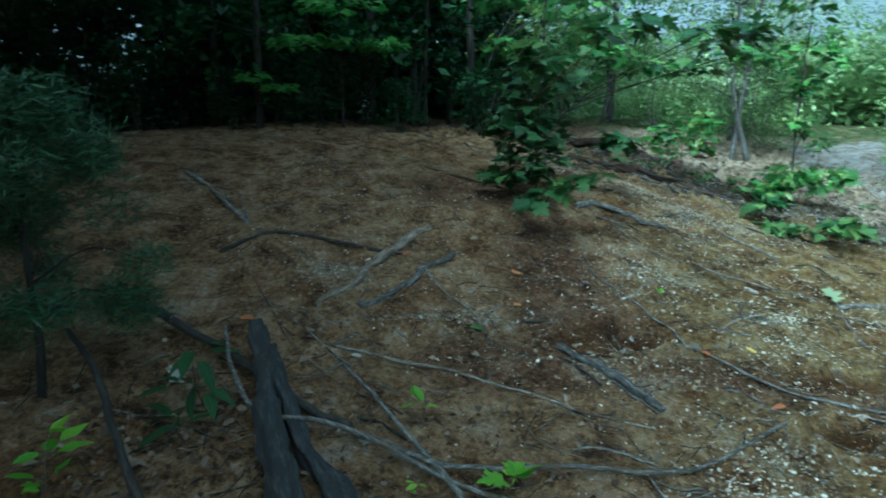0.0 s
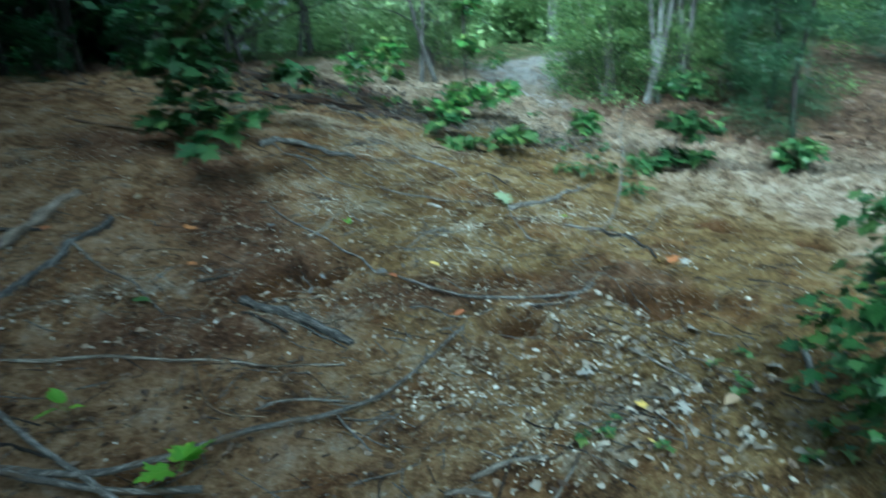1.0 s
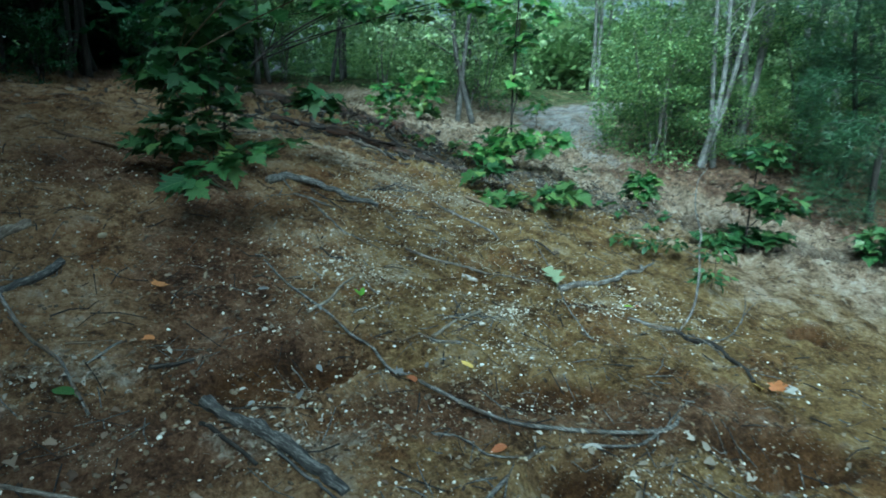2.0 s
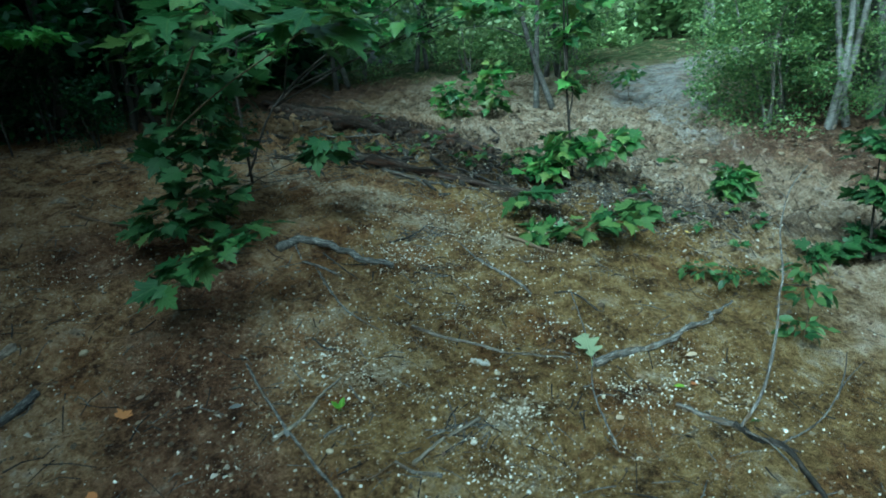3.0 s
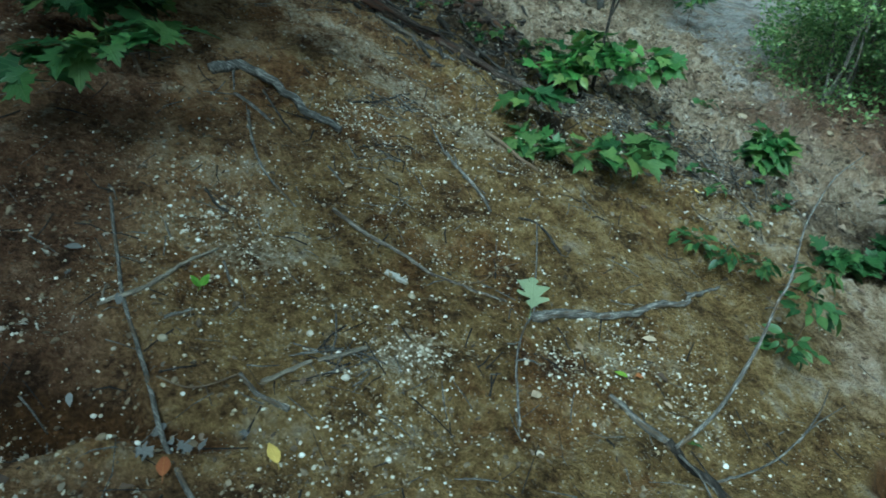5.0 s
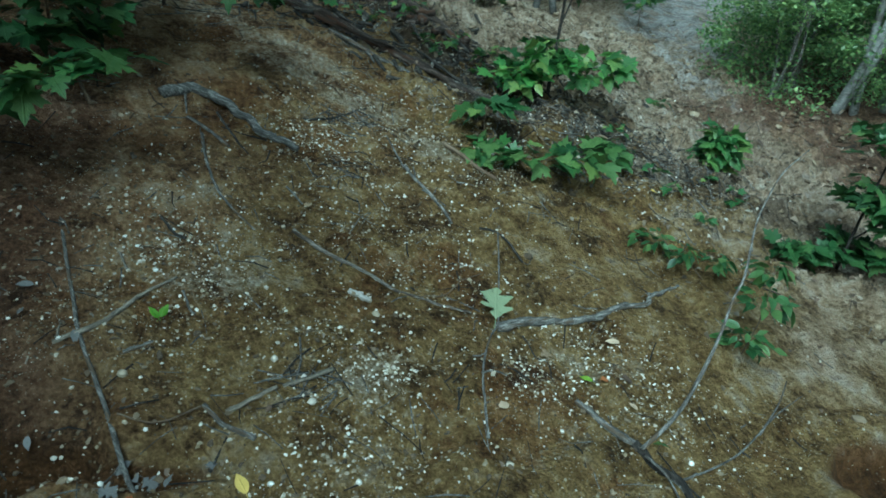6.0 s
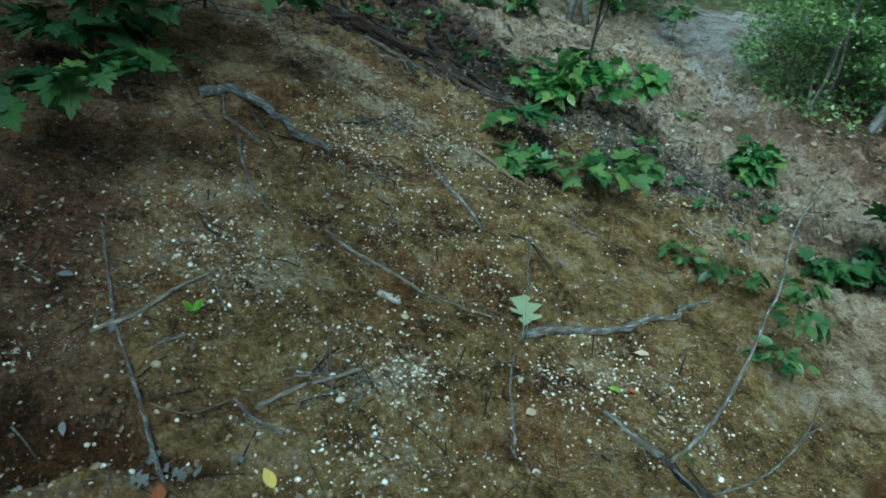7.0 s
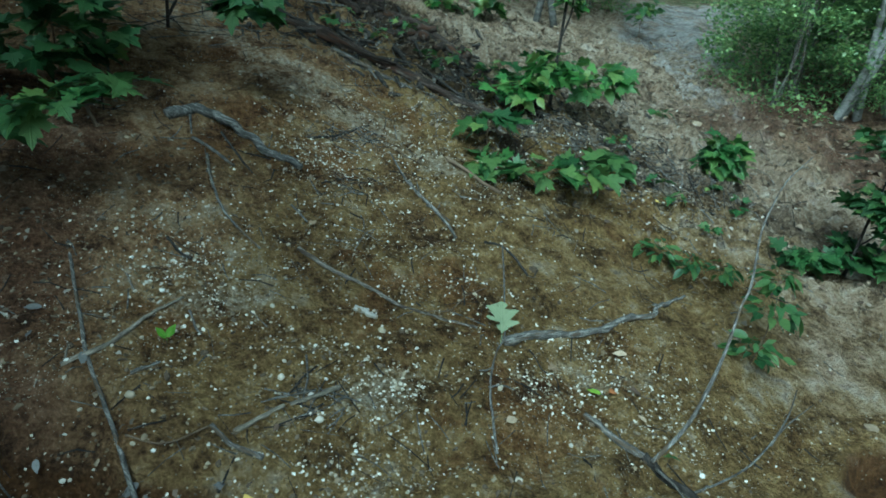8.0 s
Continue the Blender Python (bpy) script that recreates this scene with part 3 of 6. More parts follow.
def plant(name, label, category, x, y, heads, meshes, size, count, stem_r=0.006, stem_material=None, group="", seed=1, flat=0.6, rise=0.0):
    """A plant rooted at x, y. heads: rounded sprays of leaves (dx, dy, height, half width, half height); each leaf is a part."""
    rnd = random.Random(seed)
    root = new(name)
    root.location = (x, y, ground_z(x, y))
    tagged(root, label, category, group)
    total = sum(h[3] for h in heads)
    crest = max(heads, key=lambda h: h[2])
    bark = stem_material or BROWN_BARK
    main = curve_through([(0, 0, -0.02), (crest[0] * 0.3 + rnd.uniform(-1, 1) * 0.03, crest[1] * 0.3, crest[2] * 0.5), crest[:3]], 6)
    mesh_object("stem", *tube(main, stem_r, stem_r * 0.45, 6, 0.1, 0.05, seed), bark, root)
    for head in heads:
        dx, dy, h, w, t = head
        top = Vector((dx, dy, h))
        if head is not crest:
            fork = min(main, key=lambda q, h=h: abs(q.z - h * 0.55))
            twig = curve_through([tuple(fork), tuple((fork + top) / 2 + Vector((rnd.uniform(-1, 1) * 0.02, rnd.uniform(-1, 1) * 0.02, 0.03 * h))), tuple(top)], 4)
            mesh_object("branch", *tube(twig, stem_r * 0.6, stem_r * 0.3, 5, 0.1, 0.05, seed), bark, root)
        for _ in range(max(3, int(count * w / total))):
            while True:
                q = Vector((rnd.uniform(-1, 1), rnd.uniform(-1, 1), rnd.uniform(-1, 1)))
                if 0.25 < q.length < 1:
                    break
            q = q * (0.55 + 0.45 * rnd.random())
            at = top + Vector((q.x * w, q.y * w, q.z * t))
            at.z = max(at.z, 0.02 + float(land(x + at.x, y + at.y)) - float(land(x, y)))
            s = size * rnd.uniform(0.6, 1.25)
            heading = math.atan2(-q.x, q.y) + rnd.uniform(-0.8, 0.8)
            leaf = new("leaf", rnd.choice(meshes))
            leaf.parent = root
            leaf.matrix_basis = Matrix.LocRotScale(at, Euler((rise + rnd.gauss(-0.15, 0.35) * (1.6 - flat), rnd.gauss(0, 0.38) * (1.6 - flat), heading)), (s, s, s))
    return root


def foliage(name, clumps, per, size, material, parent=None, slim=0.55, seed=3, hang=0.0):
    """One mesh of many small leaves, gathered round clumps of (x, y, z, radius)."""
    r = np.random.RandomState(seed)
    c = np.repeat(np.array(clumps, float), per, axis=0)
    n = len(c)
    d = r.normal(size=(n, 3))
    d /= np.linalg.norm(d, axis=1, keepdims=True)
    at = c[:, :3] + d * (c[:, 3:4] * r.uniform(0.15, 1.0, (n, 1)) ** 0.6) * np.array([1, 1, 0.7])
    along = r.normal(size=(n, 3)) * np.array([1, 1, 0.5]) + np.array([0, 0, -hang])
    along /= np.linalg.norm(along, axis=1, keepdims=True)
    across = np.cross(along, r.normal(size=(n, 3)) * 0.6 + np.array([0, 0, 1.0]))
    across /= np.linalg.norm(across, axis=1, keepdims=True) + 1e-9
    s = size * r.uniform(0.6, 1.3, (n, 1))
    tip, mid = at + along * s, at + along * s * 0.45
    verts = np.stack([at, mid + across * s * slim * 0.5, tip, mid - across * s * slim * 0.5], 1).reshape(-1, 3)
    faces = np.arange(4 * n).reshape(n, 4)
    me = bpy.data.meshes.new(name)
    me.from_pydata(verts.tolist(), [], faces.tolist())
    me.materials.append(material)
    ob = new(name, me)
    if parent:
        ob.parent = parent
    return ob


def tree(name, label, x, y, height, radius, crown, leaf, per, bark, foliage_mat, stems=((0, 0),), clumps=60, seed=5, group="", category="tree", hang=0.0, slim=0.55, puff=0.4):
    """A tree: bent tapering stems with limbs, and a crown of leaf clumps inside the region crown = (low, high, half width)."""
    rnd = random.Random(seed)
    root = new(name)
    root.location = (x, y, ground_z(x, y) - 0.03)
    tagged(root, label, category, group)
    low, high, wide = crown
    balls = []
    tops = []
    for lx, ly in stems:
        foot = (rnd.uniform(-1, 1) * 0.06 * len(stems), rnd.uniform(-1, 1) * 0.06 * len(stems), -0.05)
        knots = [foot, (lx * 0.2 + rnd.uniform(-1, 1) * 0.06, ly * 0.2, height * 0.25), (lx * 0.55 + rnd.uniform(-1, 1) * 0.12, ly * 0.55 + rnd.uniform(-1, 1) * 0.1, height * 0.6), (lx, ly, height)]
        trunk = curve_through(knots, 5)
        tops.append(trunk)
        mesh_object("trunk", *tube(trunk, radius, radius * 0.25, 8, 0.06, 0.05, seed), bark, root)
    for k in range(clumps):
        trunk = tops[k % len(tops)]
        h = low + (high - low) * rnd.random() ** 0.9
        t = (h - low) / (high - low)
        reach = wide * (0.35 + 0.65 * math.sin(math.pi * min(1, 0.22 + 0.78 * t))) * math.sqrt(rnd.random())
        a = rnd.uniform(0, 2 * math.pi)
        axis_at = min(trunk, key=lambda q, h=h: abs(q.z - h * 0.9))
        p = Vector((axis_at.x + reach * math.cos(a), axis_at.y + reach * math.sin(a), h))
        balls.append((p.x, p.y, p.z, puff * rnd.uniform(0.6, 1.3)))
        if k % 4 == 0:
            mesh_object("limb", *tube(curve_through([tuple(axis_at), tuple((axis_at + p) / 2 + Vector((0, 0, 0.1))), tuple(p)], 3), radius * 0.28, radius * 0.07, 5, 0.1, 0.0, seed + k), bark, root)
    foliage("crown", balls, per, leaf, foliage_mat, root, slim, seed, hang)
    return root


def tree_copy(ob, x, y, angle, size):
    made = copy_thing(ob, pose(x, y, ground_z(x, y) - 0.03, 0, 0, angle))
    made.scale = (size, size, size)
    return made

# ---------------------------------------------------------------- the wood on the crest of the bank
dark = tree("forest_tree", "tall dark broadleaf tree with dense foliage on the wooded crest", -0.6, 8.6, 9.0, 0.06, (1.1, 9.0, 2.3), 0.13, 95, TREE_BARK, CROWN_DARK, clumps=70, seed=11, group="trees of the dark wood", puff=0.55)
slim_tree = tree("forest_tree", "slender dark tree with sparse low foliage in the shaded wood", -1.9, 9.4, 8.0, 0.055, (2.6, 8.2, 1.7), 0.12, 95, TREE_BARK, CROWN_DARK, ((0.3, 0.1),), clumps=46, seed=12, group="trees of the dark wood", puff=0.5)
# The small copy at (-3.3, 2.6) is an unseen addition that blocks left-hand sky.
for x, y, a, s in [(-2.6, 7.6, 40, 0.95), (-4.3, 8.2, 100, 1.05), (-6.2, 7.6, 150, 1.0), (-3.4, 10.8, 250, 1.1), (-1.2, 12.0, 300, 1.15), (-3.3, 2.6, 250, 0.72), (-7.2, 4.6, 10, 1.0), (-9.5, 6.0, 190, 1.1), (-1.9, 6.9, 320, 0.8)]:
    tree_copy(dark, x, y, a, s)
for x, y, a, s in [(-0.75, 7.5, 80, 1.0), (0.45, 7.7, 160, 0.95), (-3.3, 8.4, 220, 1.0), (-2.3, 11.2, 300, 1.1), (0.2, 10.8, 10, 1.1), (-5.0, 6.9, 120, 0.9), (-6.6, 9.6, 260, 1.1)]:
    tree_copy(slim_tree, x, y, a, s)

# Unseen trees added beside and behind the camera to block sun and sky.
edge_tree = tree("edge_tree", "tall dense broadleaf tree added out of view to shade the bank", -5.6, 1.2, 11.0, 0.14, (2.2, 11.5, 2.6), 0.24, 90, TREE_BARK, CROWN_DARK, clumps=100, seed=14, group="tall trees beside the bank", puff=0.7)
for x, y, a, s in [(-7.4, 4.4, 50, 1.1), (-4.6, -2.2, 100, 1.0), (-8.6, 7.4, 150, 1.15), (-7.8, -0.6, 260, 1.2), (-6.6, -4.2, 310, 1.15), (-10.4, 3.0, 20, 1.2), (-11.5, 7.0, 10, 1.25), (-3.9, -0.9, 70, 0.9), (-3.3, -2.6, 40, 0.9), (-3.4, -5.6, 200, 1.05)]:
    tree_copy(edge_tree, x, y, a, s)

# Leaning trees, mostly out of view, added to darken the left bank.
overhang = tree("overhanging_tree", "leaning broadleaf tree added to shade the bank", -3.3, 2.9, 6.5, 0.036, (2.7, 6.8, 2.1), 0.13, 110, TREE_BARK, CROWN_DARK, ((1.1, 0.3),), clumps=90, seed=15, group="shady trees over the bank", puff=0.5)
for x, y, a, s in [(-2.9, -1.9, 220, 1.2), (-4.2, 2.2, 20, 1.1)]:
    tree_copy(overhang, x, y, a, s)

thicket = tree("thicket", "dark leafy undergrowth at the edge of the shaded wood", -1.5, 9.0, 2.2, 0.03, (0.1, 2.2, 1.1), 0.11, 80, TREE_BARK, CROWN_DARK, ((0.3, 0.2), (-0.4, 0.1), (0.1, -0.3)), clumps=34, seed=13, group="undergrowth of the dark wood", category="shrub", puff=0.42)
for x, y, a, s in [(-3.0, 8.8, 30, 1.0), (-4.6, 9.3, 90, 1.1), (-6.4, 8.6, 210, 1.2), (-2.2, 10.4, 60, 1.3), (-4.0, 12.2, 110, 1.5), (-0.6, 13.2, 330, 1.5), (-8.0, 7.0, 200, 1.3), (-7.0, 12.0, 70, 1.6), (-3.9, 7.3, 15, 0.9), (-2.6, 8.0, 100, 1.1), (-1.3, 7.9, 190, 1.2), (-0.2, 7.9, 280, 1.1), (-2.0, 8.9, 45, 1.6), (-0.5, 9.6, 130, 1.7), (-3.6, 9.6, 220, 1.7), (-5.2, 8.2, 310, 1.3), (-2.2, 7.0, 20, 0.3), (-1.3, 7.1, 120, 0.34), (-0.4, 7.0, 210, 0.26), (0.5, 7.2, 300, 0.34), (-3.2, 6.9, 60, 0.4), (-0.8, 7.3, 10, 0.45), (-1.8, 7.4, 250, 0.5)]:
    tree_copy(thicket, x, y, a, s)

# ---------------------------------------------------------------- young trees round the clearing
birch = tree("birch_tree", "young multi-stemmed birch with pale bark and light leaves", 7.5, 7.2, 5.2, 0.055, (1.7, 5.4, 1.25), 0.058, 130, BIRCH_BARK, CROWN_LIGHT, ((0.9, 0.2), (-0.2, 0.4), (0.3, -0.3)), clumps=60, seed=21, group="birches round the clearing", puff=0.42)
for x, y, a, s in [(6.75, 7.0, -35, 0.78), (9.9, 13.9, 60, 0.95), (10.6, 14.6, 200, 1.05), (8.3, 8.3, 250, 1.1), (9.6, 8.0, 20, 1.15), (9.0, 9.9, 310, 1.2), (10.8, 11.2, 90, 1.2), (8.8, 16.5, 10, 1.0), (12.6, 9.9, 230, 1.3)]:
    tree_copy(birch, x, y, a, s)

# Wears the washed-out birch foliage so the crowns look brightly lit.
twin = tree("twin_stem_tree", "leaning twin-stemmed young tree with broad green leaves", 4.15, 8.75, 4.6, 0.040, (0.9, 4.8, 1.15), 0.072, 85, YOUNG_BARK, CROWN_LIGHT, ((-0.5, 0.1), (0.3, 0.3)), clumps=95, seed=22, group="young trees behind the bank", puff=0.45)
for x, y, a, s in [(1.9, 11.6, 70, 1.15), (5.4, 11.6, 160, 1.1), (3.6, 13.6, 240, 1.2), (4.4, 16.5, 100, 1.5)]:
    tree_copy(twin, x, y, a, s)

shrub = tree("shrub", "leafy green shrub with small round leaves beside the birches", 6.18, 7.3, 1.7, 0.018, (0.05, 1.75, 0.75), 0.046, 180, GREY_BARK, CROWN_MID, ((0.4, 0.1), (-0.35, 0.2), (0.05, -0.35), (0.1, 0.3)), clumps=44, seed=23, group="shrubs round the clearing", category="shrub", puff=0.26)
for x, y, a, s in [(6.55, 7.7, 80, 1.0), (7.25, 6.85, 140, 0.62), (8.0, 6.9, 170, 1.1), (6.8, 8.3, 240, 1.15), (7.9, 7.9, 300, 1.2), (8.9, 6.4, 30, 1.3), (5.3, 10.6, 140, 1.0), (4.2, 12.6, 200, 1.0), (2.4, 12.4, 60, 0.9), (8.2, 9.6, 310, 1.1), (6.3, 13.0, 250, 1.0), (5.6, 12.4, 20, 0.9)]:
    tree_copy(shrub, x, y, a, s)

pine = tree("young_pine", "dense dark green young pine with low drooping branches", 6.95, 5.0, 2.9, 0.04, (0.15, 3.0, 0.85), 0.095, 480, TREE_BARK, PINE, clumps=60, seed=24, group="young pines", slim=0.06, puff=0.26)
tree_copy(pine, 7.7, 5.9, 100, 1.05)
tree_copy(pine, 11.2, 6.6, 200, 1.5)
tree_copy(birch, 10.9, 4.4, 200, 1.25)
tree_copy(shrub, 9.6, 3.3, 120, 1.3)
tree_copy(birch, 12.6, 3.0, 100, 1.4)
tree_copy(shrub, 10.9, 2.4, 20, 1.5)
tree_copy(shrub, 8.081, 3.062, 70, 0.9)
tree_copy(shrub, 5.121, 1.944, 160, 0.7)

# far woods, coloured pale for haze, that close the view, and the shade-coloured depths of the wood
rw = random.Random(31)
wall = []
for k in range(900):
    az = radians(rw.uniform(-20, 62))
    d = rw.uniform(17, 26)
    if az > radians(52) and rw.random() < 0.5:
        continue
    wall.append((d * math.sin(az), d * math.cos(az), 1.6 + rw.uniform(0, 1) ** 1.2 * (2.3 if az > radians(14) else 8.0), rw.uniform(0.6, 1.2)))
for k in range(300):
    az = radians(rw.uniform(78, 325))
    d = rw.uniform(22, 32)
    wall.append((d * math.sin(az), d * math.cos(az), 0.6 + rw.uniform(0, 1) * 8.5, rw.uniform(0.9, 1.6)))
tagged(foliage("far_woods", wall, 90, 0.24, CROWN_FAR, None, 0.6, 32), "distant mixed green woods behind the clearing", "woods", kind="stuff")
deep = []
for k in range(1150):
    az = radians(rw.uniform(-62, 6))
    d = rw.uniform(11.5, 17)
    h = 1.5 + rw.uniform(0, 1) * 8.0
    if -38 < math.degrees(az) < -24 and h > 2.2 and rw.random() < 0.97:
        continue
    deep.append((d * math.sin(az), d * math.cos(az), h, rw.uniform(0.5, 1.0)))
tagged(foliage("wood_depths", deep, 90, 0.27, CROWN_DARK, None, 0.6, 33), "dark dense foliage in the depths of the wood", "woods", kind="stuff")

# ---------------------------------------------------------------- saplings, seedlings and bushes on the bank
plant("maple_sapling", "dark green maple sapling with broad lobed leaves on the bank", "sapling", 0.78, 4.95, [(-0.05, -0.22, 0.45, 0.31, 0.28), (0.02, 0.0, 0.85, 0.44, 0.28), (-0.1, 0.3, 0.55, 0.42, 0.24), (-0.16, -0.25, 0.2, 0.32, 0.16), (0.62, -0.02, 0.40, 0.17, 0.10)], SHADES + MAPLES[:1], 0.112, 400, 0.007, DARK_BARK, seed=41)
plant("maple_sapling", "low maple sapling with pale green leaves hanging over the bank", "sapling", 0.80, 4.75, [(0.22, -0.64, 0.25, 0.13, 0.04), (0.07, -0.68, 0.20, 0.15, 0.05), (-0.07, -0.64, 0.15, 0.15, 0.05), (-0.14, -0.72, 0.08, 0.11, 0.05)], MAPLES + OAKS[:1], 0.128, 48, 0.005, DARK_BARK, seed=76, flat=0.85)
plant("maple_sapling", "tall thin maple sapling with large leaves over the crest", "sapling", 0.9, 5.7, [(0.25, 0.0, 1.25, 0.45, 0.22), (-0.1, 0.2, 1.7, 0.55, 0.25), (0.5, 0.1, 2.1, 0.6, 0.3), (0.9, 0.3, 1.7, 0.45, 0.25), (0.1, 0.0, 2.6, 0.6, 0.3)], MAPLES + GAPS[:1] + OAKS[:2], 0.108, 270, 0.010, DARK_BARK, seed=42)
plant("maple_sapling", "maple branch tips with big pale green leaves reaching over the bank", "sapling", 0.45, 5.3, [(0.96, -2.2, 0.80, 0.21, 0.07), (0.62, -1.5, 0.95, 0.28, 0.10), (0.3, -0.7, 0.9, 0.3, 0.15)], MAPLES, 0.125, 95, 0.007, seed=43, flat=0.9)
plant("maple_sapling", "slanting maple sapling with leaves painted light at the wood edge", "sapling", 0.35, 7.5, [(1.75, 0.7, 1.15, 0.55, 0.3), (1.05, 0.6, 1.55, 0.6, 0.3), (2.1, 0.9, 1.9, 0.65, 0.35), (1.6, 0.8, 2.5, 0.6, 0.35)], GAPS + OAKS[:2], 0.125, 260, 0.014, DARK_BARK, seed=44)
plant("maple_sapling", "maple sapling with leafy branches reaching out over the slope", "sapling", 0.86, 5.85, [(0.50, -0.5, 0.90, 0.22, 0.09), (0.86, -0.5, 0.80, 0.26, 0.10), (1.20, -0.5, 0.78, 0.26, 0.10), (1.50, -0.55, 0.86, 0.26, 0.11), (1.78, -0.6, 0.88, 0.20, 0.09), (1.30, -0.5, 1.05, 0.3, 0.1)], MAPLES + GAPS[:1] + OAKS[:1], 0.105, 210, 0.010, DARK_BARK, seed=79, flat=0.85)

plant("maple_sapling", "maple spray with light painted into its leaves before the dark wood", "sapling", -1.0, 6.9, [(-0.4, -0.2, 0.86, 0.38, 0.07), (0.1, -0.2, 0.88, 0.35, 0.07), (0.45, -0.2, 0.84, 0.25, 0.06), (-0.9, -0.2, 0.52, 0.22, 0.06), (-0.65, -0.2, 0.42, 0.22, 0.05), (0.0, -0.1, 1.25, 0.5, 0.1)], GAPS, 0.11, 320, 0.008, DARK_BARK, seed=40, flat=0.95)
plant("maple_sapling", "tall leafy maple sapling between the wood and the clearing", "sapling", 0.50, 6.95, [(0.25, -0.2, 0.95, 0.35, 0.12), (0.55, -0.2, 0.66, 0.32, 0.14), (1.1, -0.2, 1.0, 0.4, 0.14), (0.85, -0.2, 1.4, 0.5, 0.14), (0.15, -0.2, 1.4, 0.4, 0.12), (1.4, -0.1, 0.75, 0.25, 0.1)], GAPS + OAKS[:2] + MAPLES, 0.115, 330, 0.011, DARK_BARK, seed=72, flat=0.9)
plant("oak_sapling", "thin young sapling rising from a clump of lobed green leaves", "sapling", 3.22, 5.72, [(-0.02, 0.0, 0.27, 0.30, 0.13), (0.27, -0.08, 0.24, 0.30, 0.13), (-0.25, -0.1, 0.18, 0.22, 0.10), (0.06, 0.05, 0.72, 0.09, 0.14), (0.08, 0.08, 1.05, 0.12, 0.15), (0.1, 0.1, 1.35, 0.34, 0.35), (0.12, 0.1, 1.9, 0.36, 0.35)], OAKS + GAPS[:1], 0.108, 460, 0.012, DARK_BARK, seed=45)
plant("maple_seedling", "low spreading maple seedling with pale lobed leaves on sand", "seedling", 2.805, 4.693, [(0.0, 0.0, 0.10, 0.22, 0.06), (0.26, -0.02, 0.11, 0.16, 0.05), (-0.24, 0.05, 0.12, 0.14, 0.06)], OAKS[:2] + MAPLES, 0.118, 58, 0.004, seed=46, group="seedlings on the bank", flat=0.9)
plant("maple_seedling", "small maple seedling with upturned broad leaves on sand", "seedling", 2.625, 4.983, [(0.0, 0.0, 0.14, 0.17, 0.06)], OAKS[:2] + MAPLES, 0.13, 18, 0.004, seed=47, group="seedlings on the bank", flat=0.9)
plant("maple_seedling", "faint thin maple seedling among twigs", "seedling", 3.383, 4.992, [(0.0, 0.0, 0.09, 0.14, 0.05)], MAPLES, 0.11, 24, 0.004, seed=48, group="seedlings on the bank", flat=0.9)
plant("oak_seedling", "upright bright green seedling with lobed leaves on the slope", "seedling", 4.248, 5.249, [(0.0, 0.0, 0.20, 0.14, 0.16)], OAKS, 0.118, 62, 0.005, seed=49, group="seedlings on the bank")
plant("oak_seedling", "bright yellow-green seedling clump on the upper slope", "seedling", 3.30, 8.05, [(0.0, 0.0, 0.26, 0.26, 0.24), (-0.40, 0.1, 0.30, 0.28, 0.24), (0.1, 0.1, 0.48, 0.2, 0.14)], OAKS + GAPS[:1], 0.118, 200, 0.006, seed=50, group="seedlings on the bank")
plant("oak_seedling", "small green seedling at the edge of the gravel path", "seedling", 5.454, 9.055, [(0.0, 0.0, 0.30, 0.22, 0.22)], OAKS, 0.11, 40, 0.006, seed=51, group="seedlings on the bank")
plant("oak_seedling", "tiny low seedling with yellowing leaves", "seedling", 4.331, 6.247, [(0.0, 0.0, 0.06, 0.12, 0.05)], OAKS, 0.07, 16, 0.004, seed=52, group="seedlings on the bank")
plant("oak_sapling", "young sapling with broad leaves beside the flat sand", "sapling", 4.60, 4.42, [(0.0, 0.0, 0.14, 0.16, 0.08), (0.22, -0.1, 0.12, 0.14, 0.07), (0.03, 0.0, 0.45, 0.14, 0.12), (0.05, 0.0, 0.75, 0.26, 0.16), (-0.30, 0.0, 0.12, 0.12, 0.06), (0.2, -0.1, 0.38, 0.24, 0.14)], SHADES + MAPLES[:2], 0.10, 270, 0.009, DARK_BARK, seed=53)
plant("oak_seedling", "low dense green bush on the sand below the pine", "bush", 5.906, 4.194, [(0.0, 0.0, 0.16, 0.27, 0.14)], MAPLES, 0.10, 130, 0.006, seed=54)
plant("oak_seedling", "sparse green seedling among the dark rotten wood", "seedling", 2.317, 6.291, [(0.0, 0.0, 0.12, 0.13, 0.08)], OAKS, 0.06, 16, 0.004, seed=67, group="seedlings in the rotten wood")
plant("oak_seedling", "sparse green seedling among the dark rotten wood", "seedling", 2.668, 6.952, [(0.0, 0.0, 0.16, 0.13, 0.08)], OAKS, 0.06, 22, 0.004, seed=68, group="seedlings in the rotten wood")
plant("oak_seedling", "sparse green seedling among the dark rotten wood", "seedling", 1.882, 7.047, [(0.0, 0.0, 0.12, 0.13, 0.08)], OAKS, 0.06, 14, 0.004, seed=69, group="seedlings in the rotten wood")
plant("oak_seedling", "sparse green seedling among the dark rotten wood", "seedling", 2.816, 5.966, [(0.0, 0.0, 0.1, 0.13, 0.08)], OAKS, 0.06, 14, 0.004, seed=70, group="seedlings in the rotten wood")
plant("leafy_sprig", "low leafy sprig with small oval green leaves behind the forked branch", "sprig", 3.527, 4.057, [(-0.22, 0.18, 0.12, 0.12, 0.05), (-0.1, 0.08, 0.11, 0.10, 0.05), (0.02, 0.0, 0.10, 0.10, 0.06)], OVALS, 0.062, 84, 0.003, seed=55, group="sprigs by the forked branch")
